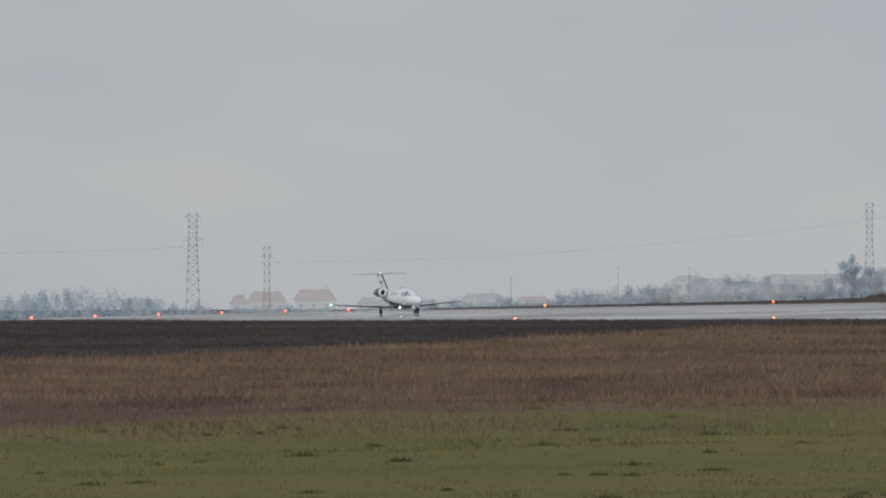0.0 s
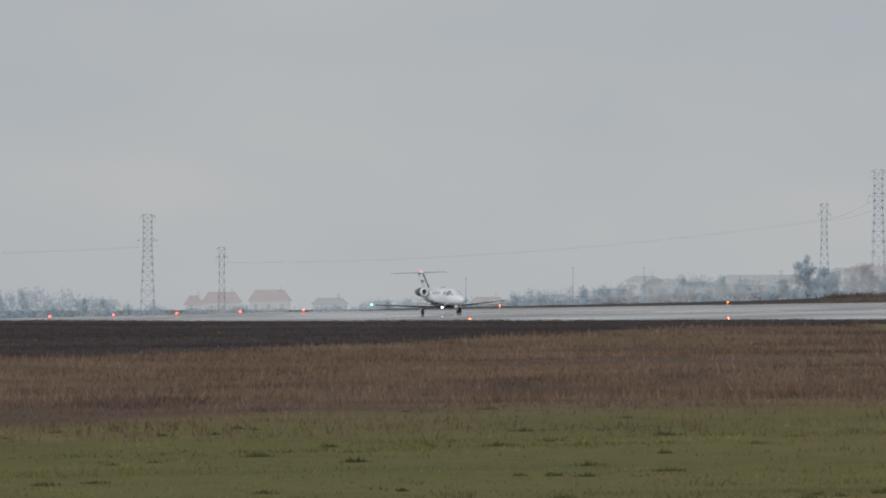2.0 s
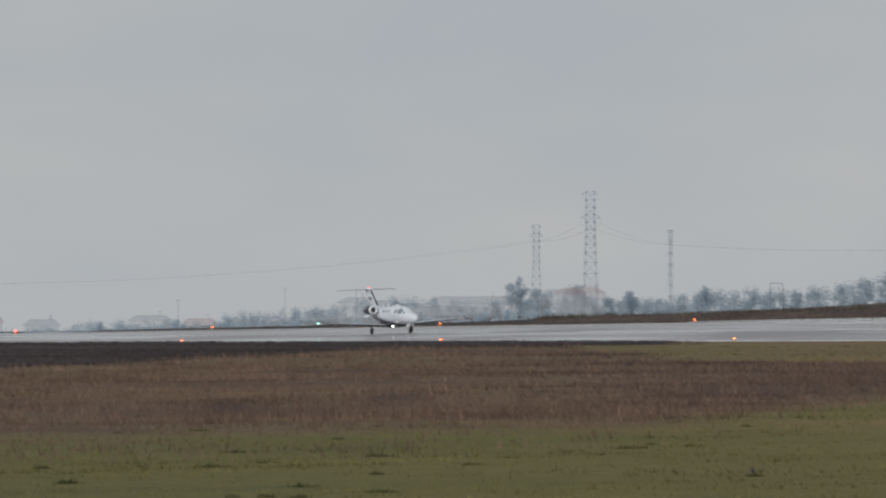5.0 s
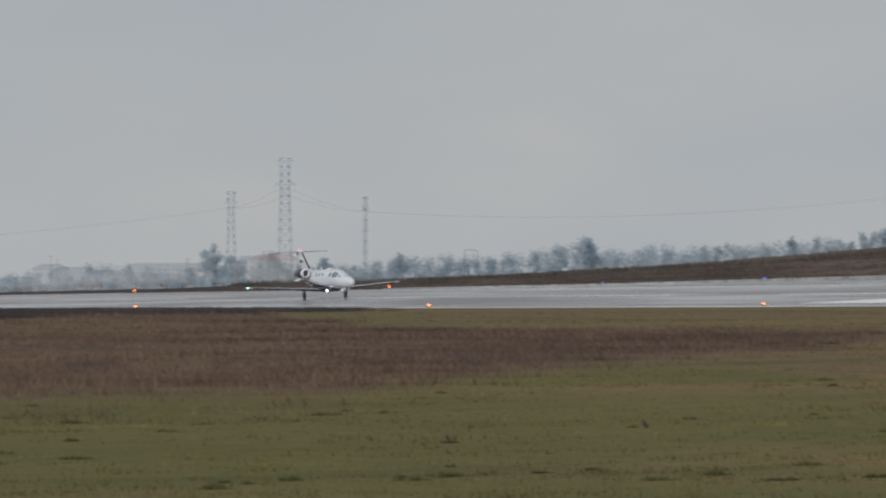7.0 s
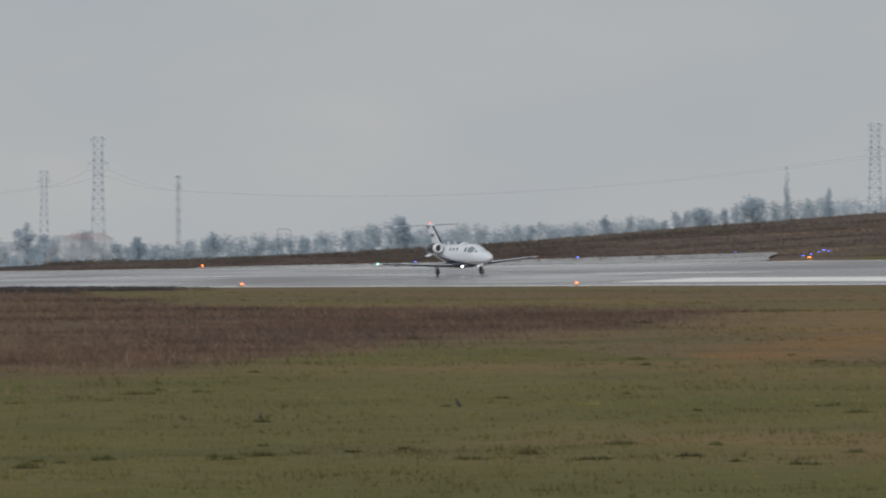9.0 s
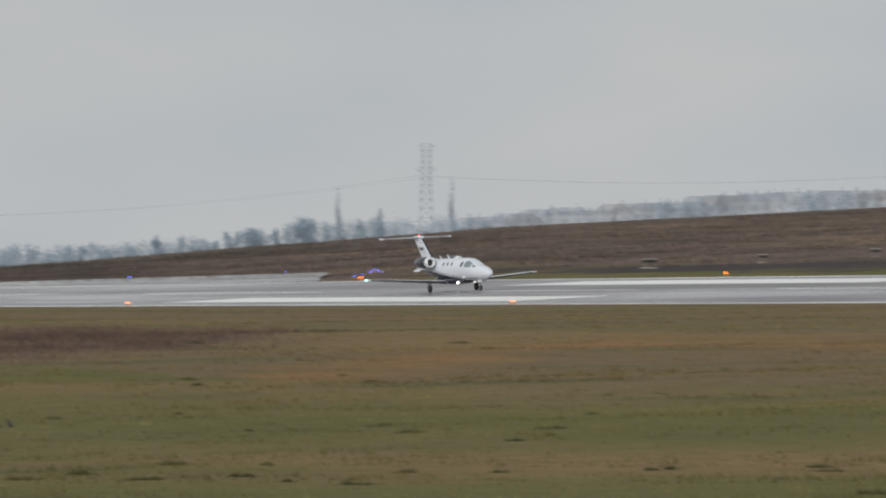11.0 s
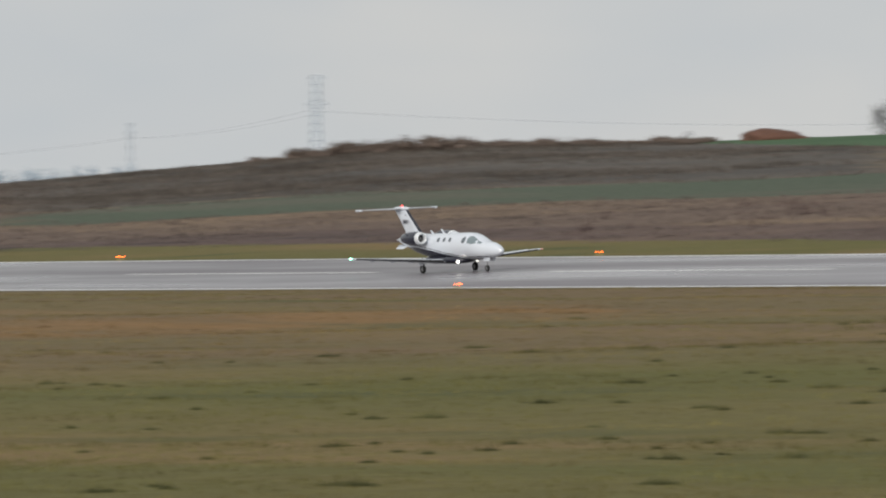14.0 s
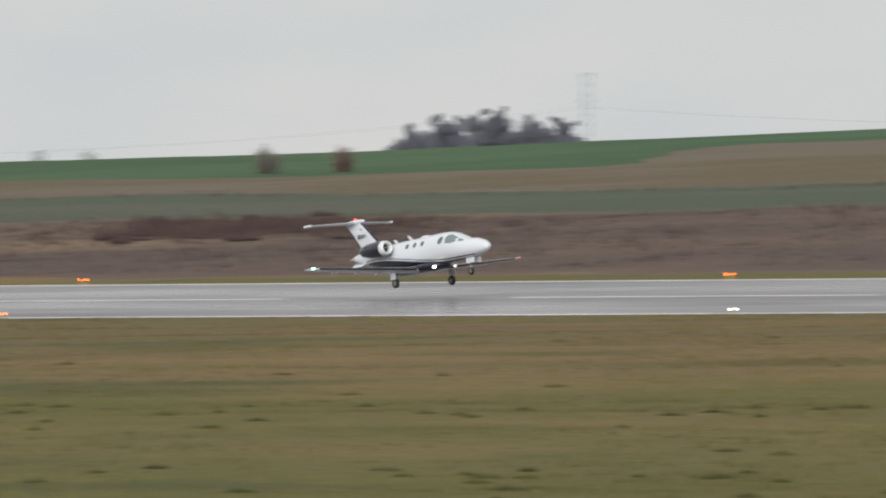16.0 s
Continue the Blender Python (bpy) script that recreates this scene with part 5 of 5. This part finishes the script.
big, small = ((6.5, 2.5), (0.5, 1.9)), ((2.9, 1.7), (0.4, 1.3))
wide, slender = (1.75, 1.05), (1.9, 0.75)
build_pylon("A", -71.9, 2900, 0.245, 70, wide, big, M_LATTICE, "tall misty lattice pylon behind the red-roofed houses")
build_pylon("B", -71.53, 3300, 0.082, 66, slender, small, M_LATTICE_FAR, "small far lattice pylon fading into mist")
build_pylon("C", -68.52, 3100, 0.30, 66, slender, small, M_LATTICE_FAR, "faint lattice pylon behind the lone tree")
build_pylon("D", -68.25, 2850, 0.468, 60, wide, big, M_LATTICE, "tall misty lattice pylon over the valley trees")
# the most haze in its steel: paler and more see-through than the rest
build_pylon("E", -67.85, 3400, 0.275, 14, (0.7, 0.45), small, misty("faintest_steel_hazed", (0.76, 0.85, 0.94), 0.92, 0.6), "slim faint pylon seen edge on in mist")
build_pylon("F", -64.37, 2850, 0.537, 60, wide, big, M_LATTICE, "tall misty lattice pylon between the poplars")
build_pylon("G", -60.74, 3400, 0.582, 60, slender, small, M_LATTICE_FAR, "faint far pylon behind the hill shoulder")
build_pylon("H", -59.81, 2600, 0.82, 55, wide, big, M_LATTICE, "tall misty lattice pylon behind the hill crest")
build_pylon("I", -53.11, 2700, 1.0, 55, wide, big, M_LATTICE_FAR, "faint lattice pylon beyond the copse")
ARMS["W"] = [Vector((*spot(-74.5, 3200), 12 + 5 * (i // 2))) for i in range(4)]
ARMS["X"] = [Vector((*spot(-49.0, 2700), 42 + 8 * (i // 2))) for i in range(4)]


def build_line(a, b, sag, label):
    top = empty("power_line", pose(0, 0, 0), label, "power line", "power lines")
    for k in (0, 1):
        p, q = ARMS[a][k], ARMS[b][k]
        pts = [p.lerp(q, i / 14) - Vector((0, 0, sag * 4 * (i / 14) * (1 - i / 14))) for i in range(15)]
        across = (q - p).cross(Vector((0, 0, 1))).normalized() * 0.1
        bm = loft([[u + across, u - across, u + Vector((0, 0, 0.15))] for u in pts])
        part("conductor", bm, M_WIRE, top)


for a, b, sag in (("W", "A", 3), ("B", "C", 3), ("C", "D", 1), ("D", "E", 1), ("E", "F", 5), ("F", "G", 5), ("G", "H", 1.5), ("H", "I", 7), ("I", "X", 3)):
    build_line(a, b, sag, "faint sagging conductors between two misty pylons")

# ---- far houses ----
# walls, roofs and panes carry haze in their colour: paled, bluish, part transparent
M_WALL = misty("pale_render_hazed", (0.80, 0.84, 0.88), 0.78)
M_WALLGREY = misty("grey_render_hazed", (0.60, 0.67, 0.75), 0.80)
M_ROOFRED = misty("red_tiles_hazed", (0.70, 0.50, 0.49), 0.74)
M_ROOFGREY = misty("slate_hazed", (0.46, 0.53, 0.61), 0.78)
M_ROOFBROWN = misty("brown_tiles_hazed", (0.54, 0.52, 0.55), 0.72)
M_PANE = misty("window_pane_hazed", (0.44, 0.50, 0.58), 0.82)


def build_house(az, r, top_el, w, d, roof_h, wall, roof, label, turn=0.0, storeys=1, drop=0.0, group="valley houses"):
    """A far house: walls, hipped roof with eaves, chimney, windows and a door."""
    x, y = spot(az, r)
    z0 = ground(x, y) - 0.4
    h = EYE.z + math.tan(radians(top_el)) * r - z0 - roof_h
    h = max(h, 2.4)
    top = empty("house", pose(x, y, z0, 0, 0, -az + turn), label, "house", group)
    bm = bmesh.new()
    add_box(bm, (w, d, h), pose(0, 0, h / 2))
    part("wall", bm, wall, top)
    o = 0.3
    bm = bmesh.new()
    ridge = w / 2 - min(0.45 * roof_h, w * 0.3)
    low, high = h - 0.05, h + roof_h
    eaves = [(-w / 2 - o, -d / 2 - o), (w / 2 + o, -d / 2 - o), (w / 2 + o, d / 2 + o), (-w / 2 - o, d / 2 + o)]
    vs = [bm.verts.new((*p, low)) for p in eaves] + [bm.verts.new((*p, low + 0.16)) for p in eaves] + [bm.verts.new((-ridge, 0, high)), bm.verts.new((ridge, 0, high))]
    for q in ((3, 2, 1, 0), (0, 1, 5, 4), (1, 2, 6, 5), (2, 3, 7, 6), (3, 0, 4, 7), (4, 5, 9, 8), (6, 7, 8, 9), (5, 6, 9), (7, 4, 8)):
        bm.faces.new([vs[i] for i in q])
    rf = part("roof", bm, roof, top)
    bm = bmesh.new()
    add_box(bm, (0.6, 0.6, 1.3), pose(w * 0.28, 0, h + roof_h + 0.3))
    part("chimney", bm, wall, rf)
    n = max(2, int(w / 2.6))
    for s in range(storeys):
        for i in range(n):
            bm = bmesh.new()
            add_box(bm, (0.9, 0.08, 1.1), pose(-w / 2 + (i + 0.5) * w / n, -d / 2 - 0.03, h - 1.3 - 2.6 * s))
            part("window", bm, M_PANE, top)
    return top


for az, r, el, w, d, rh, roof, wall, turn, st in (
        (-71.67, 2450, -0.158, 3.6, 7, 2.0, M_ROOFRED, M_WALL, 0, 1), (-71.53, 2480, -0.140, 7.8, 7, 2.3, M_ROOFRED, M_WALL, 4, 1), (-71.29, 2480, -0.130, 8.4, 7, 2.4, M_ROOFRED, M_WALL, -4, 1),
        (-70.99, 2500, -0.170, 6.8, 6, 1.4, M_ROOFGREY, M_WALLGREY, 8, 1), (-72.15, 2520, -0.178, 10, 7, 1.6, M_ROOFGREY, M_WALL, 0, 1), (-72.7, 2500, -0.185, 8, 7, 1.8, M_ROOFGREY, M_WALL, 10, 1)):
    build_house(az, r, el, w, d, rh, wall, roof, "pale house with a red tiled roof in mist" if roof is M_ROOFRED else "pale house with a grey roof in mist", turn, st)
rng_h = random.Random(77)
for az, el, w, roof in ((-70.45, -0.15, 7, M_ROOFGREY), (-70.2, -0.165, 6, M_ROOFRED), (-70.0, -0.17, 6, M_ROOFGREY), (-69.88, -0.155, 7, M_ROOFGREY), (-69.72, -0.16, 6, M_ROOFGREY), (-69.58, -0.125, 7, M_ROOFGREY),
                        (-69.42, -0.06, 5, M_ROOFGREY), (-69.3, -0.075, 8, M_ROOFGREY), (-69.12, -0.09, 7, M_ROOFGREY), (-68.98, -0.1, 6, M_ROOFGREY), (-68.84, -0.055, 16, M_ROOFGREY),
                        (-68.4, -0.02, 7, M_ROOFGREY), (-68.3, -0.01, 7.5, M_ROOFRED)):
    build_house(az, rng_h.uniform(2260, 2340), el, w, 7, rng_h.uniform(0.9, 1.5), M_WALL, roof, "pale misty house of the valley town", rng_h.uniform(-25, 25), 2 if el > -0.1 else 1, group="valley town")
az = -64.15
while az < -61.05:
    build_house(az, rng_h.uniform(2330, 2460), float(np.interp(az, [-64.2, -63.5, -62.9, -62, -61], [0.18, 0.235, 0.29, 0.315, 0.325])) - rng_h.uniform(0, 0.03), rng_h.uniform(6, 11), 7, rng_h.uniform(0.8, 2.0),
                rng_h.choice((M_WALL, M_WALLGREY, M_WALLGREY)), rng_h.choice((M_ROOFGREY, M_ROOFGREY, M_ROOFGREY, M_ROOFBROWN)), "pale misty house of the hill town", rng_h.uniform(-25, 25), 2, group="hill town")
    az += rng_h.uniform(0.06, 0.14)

# ---- masts and a gantry among the far trees ----
# steel with the valley's haze mixed in as blue-grey tone and transparency
M_MAST = misty("mast_steel_hazed", (0.42, 0.48, 0.54), 0.72, 0.6)


def build_mast(az, r, top_el, height, label):
    """A slim pole with a short crosspiece and a lamp head."""
    x, y = spot(az, r)
    z0 = EYE.z + math.tan(radians(top_el)) * r - height
    z0 = min(z0, ground(x, y))
    h = EYE.z + math.tan(radians(top_el)) * r - z0
    top = empty("mast", pose(x, y, z0, 0, 0, -az), label, "mast", "masts of the valley town")
    bm = bmesh.new()
    add_beam(bm, (0, 0, 0), (0, 0, h), 0.14, 8, 0.07)
    part("pole", bm, M_MAST, top)
    bm = bmesh.new()
    add_box(bm, (0.9, 0.1, 0.1), pose(0, 0, h - 0.35), 0.02)
    part("crosspiece", bm, M_MAST, top)


build_mast(-70.31, 2330, -0.068, 6, "slim faint mast over the misty houses")
build_mast(-69.775, 2330, -0.012, 6, "slim faint mast over the misty houses")
build_mast(-69.42, 2330, -0.015, 6, "slim faint mast beside a misty roof")


def build_gantry():
    x, y = spot(-67.32, 2300)
    h = EYE.z + math.tan(radians(0.012)) * 2300 - ground(x, y)
    top = empty("gantry", pose(x, y, ground(x, y), 0, 0, 67.32), "small grey steel gantry rising over the valley trees", "gantry")
    for sx, foot in ((-1.25, 0.0), (1.25, 0.0)):
        bm = bmesh.new()
        add_beam(bm, (sx, 0, foot), (sx, 0, h - (0.0 if sx < 0 else 0.3)), 0.13, 8)
        part("post", bm, M_MAST, top)
    bm = bmesh.new()
    add_beam(bm, (-1.25, 0, h - 0.1), (0.7, 0, h - 0.1), 0.13, 8)
    add_beam(bm, (0.7, 0, h - 0.1), (1.25, 0, h - 0.35), 0.12, 8)
    part("crossbeam", bm, M_MAST, top)


build_gantry()

# ---- two small birds in the grass ----
M_BIRD = material("black_feathers", (0.014, 0.014, 0.016), 0.5, grain=0.2, scale=30)


def build_bird(az, r, turn, upright):
    x, y = spot(az, r)
    top = empty("small_bird", pose(x, y, ground(x, y) + 0.02, 0, 0, turn) @ Matrix.Scale(0.6, 4), "small dark bird standing in the short grass", "bird", "birds in the grass")
    tilt = -50 if upright else -15
    bm = bmesh.new()
    bmesh.ops.create_uvsphere(bm, u_segments=14, v_segments=9, radius=1, matrix=pose(0, 0, 0.15, 0, tilt, 0) @ Matrix.Diagonal((0.15, 0.06, 0.065, 1)))
    part("body", bm, M_BIRD, top, smooth=True)
    hx, hz = (0.1, 0.29) if upright else (0.16, 0.2)
    bm = bmesh.new()
    bmesh.ops.create_uvsphere(bm, u_segments=12, v_segments=8, radius=0.042, matrix=pose(hx, 0, hz))
    head = part("head", bm, M_BIRD, top, smooth=True)
    bm = bmesh.new()
    add_beam(bm, (hx + 0.03, 0, hz), (hx + 0.1, 0, hz - 0.015), 0.014, 6, 0.003)
    part("beak", bm, M_BIRD, head)
    bm = bmesh.new()
    add_box(bm, (0.12, 0.045, 0.015), pose(-0.17, 0, 0.10, 0, tilt * 0.5, 0), 0.004)
    part("tail", bm, M_BIRD, top)
    for s in (-0.025, 0.025):
        bm = bmesh.new()
        add_beam(bm, (0, s, 0), (0, s, 0.1), 0.006, 5)
        part("leg", bm, M_BIRD, top)


build_bird(-67.44, 230, 150, False)
build_bird(-66.45, 239, 200, True)


# ---- what moves: the jet's take-off run ----
# seconds, place of the nose wheel along the runway, nose-up angle, height of the wheels over the runway
RUN = [
    (0, -988.47, 0.0, 0.0),
    (1, -978.11, 0.0, 0.0),
    (2, -964.60, 0.0, 0.0),
    (3, -947.79, 0.0, 0.0),
    (4, -927.44, 0.0, 0.0),
    (5, -904.38, 0.0, 0.0),
    (6.5, -864.97, 0.0, 0.0),
    (7, -850.24, 0.0, 0.0),
    (7.5, -835.14, 0.0, 0.0),
    (8, -819.03, 0.0, 0.0),
    (8.2, -812.85, 0.0, 0.0),
    (9.2, -778.51, 0.0, 0.0),
    (10.3, -737.71, 0.0, 0.0),
    (10.5, -729.59, 0.0, 0.0),
    (11, -709.16, 0.0, 0.0),
    (11.5, -688.63, 0.0, 0.0),
    (12, -666.20, 0.0, 0.0),
    (12.5, -644.05, 0.0, 0.0),
    (13, -620.29, 0.0, 0.0),
    (13.5, -597.15, 0.0, 0.0),
    (14, -572.14, 0.0, 0.0),
    (14.5, -547.64, 0.0, 0.0),
    (14.8, -532.04, 1.4, 0.0),
    (15, -521.20, 3.5, 0.03),
    (15.5, -495.96, 5.8, 0.26),
    (16, -468.57, 6.6, 0.74),
]


def motions():
    rows = []
    for t, x, up, lift in RUN:
        xm = x - 4.46
        slope = math.degrees(math.atan((ground(xm + 5, CENTRE) - ground(xm - 5, CENTRE)) / 10))
        bank = math.degrees(math.atan((ground(xm, CENTRE + 5) - ground(xm, CENTRE - 5)) / 10))
        rows.append((t, pose(xm, CENTRE, ground(xm, CENTRE) + 0.005 + lift, bank, -(slope + up), 0)))
    walk(jet, rows)
    # the legs stretch as the wing takes the weight
    for gear in MAIN_GEAR:
        walk(gear, [(0, pose(0, 0, 0)), (14.8, pose(0, 0, 0)), (15.5, pose(0.14, 0, -0.13)), (16, pose(0.22, 0, -0.2))])
    for gear in NOSE_GEAR:
        walk(gear, [(0, pose(0, 0, 0)), (14.6, pose(0, 0, 0)), (15, pose(0, 0, -0.08)), (16, pose(0, 0, -0.1))])


motions()
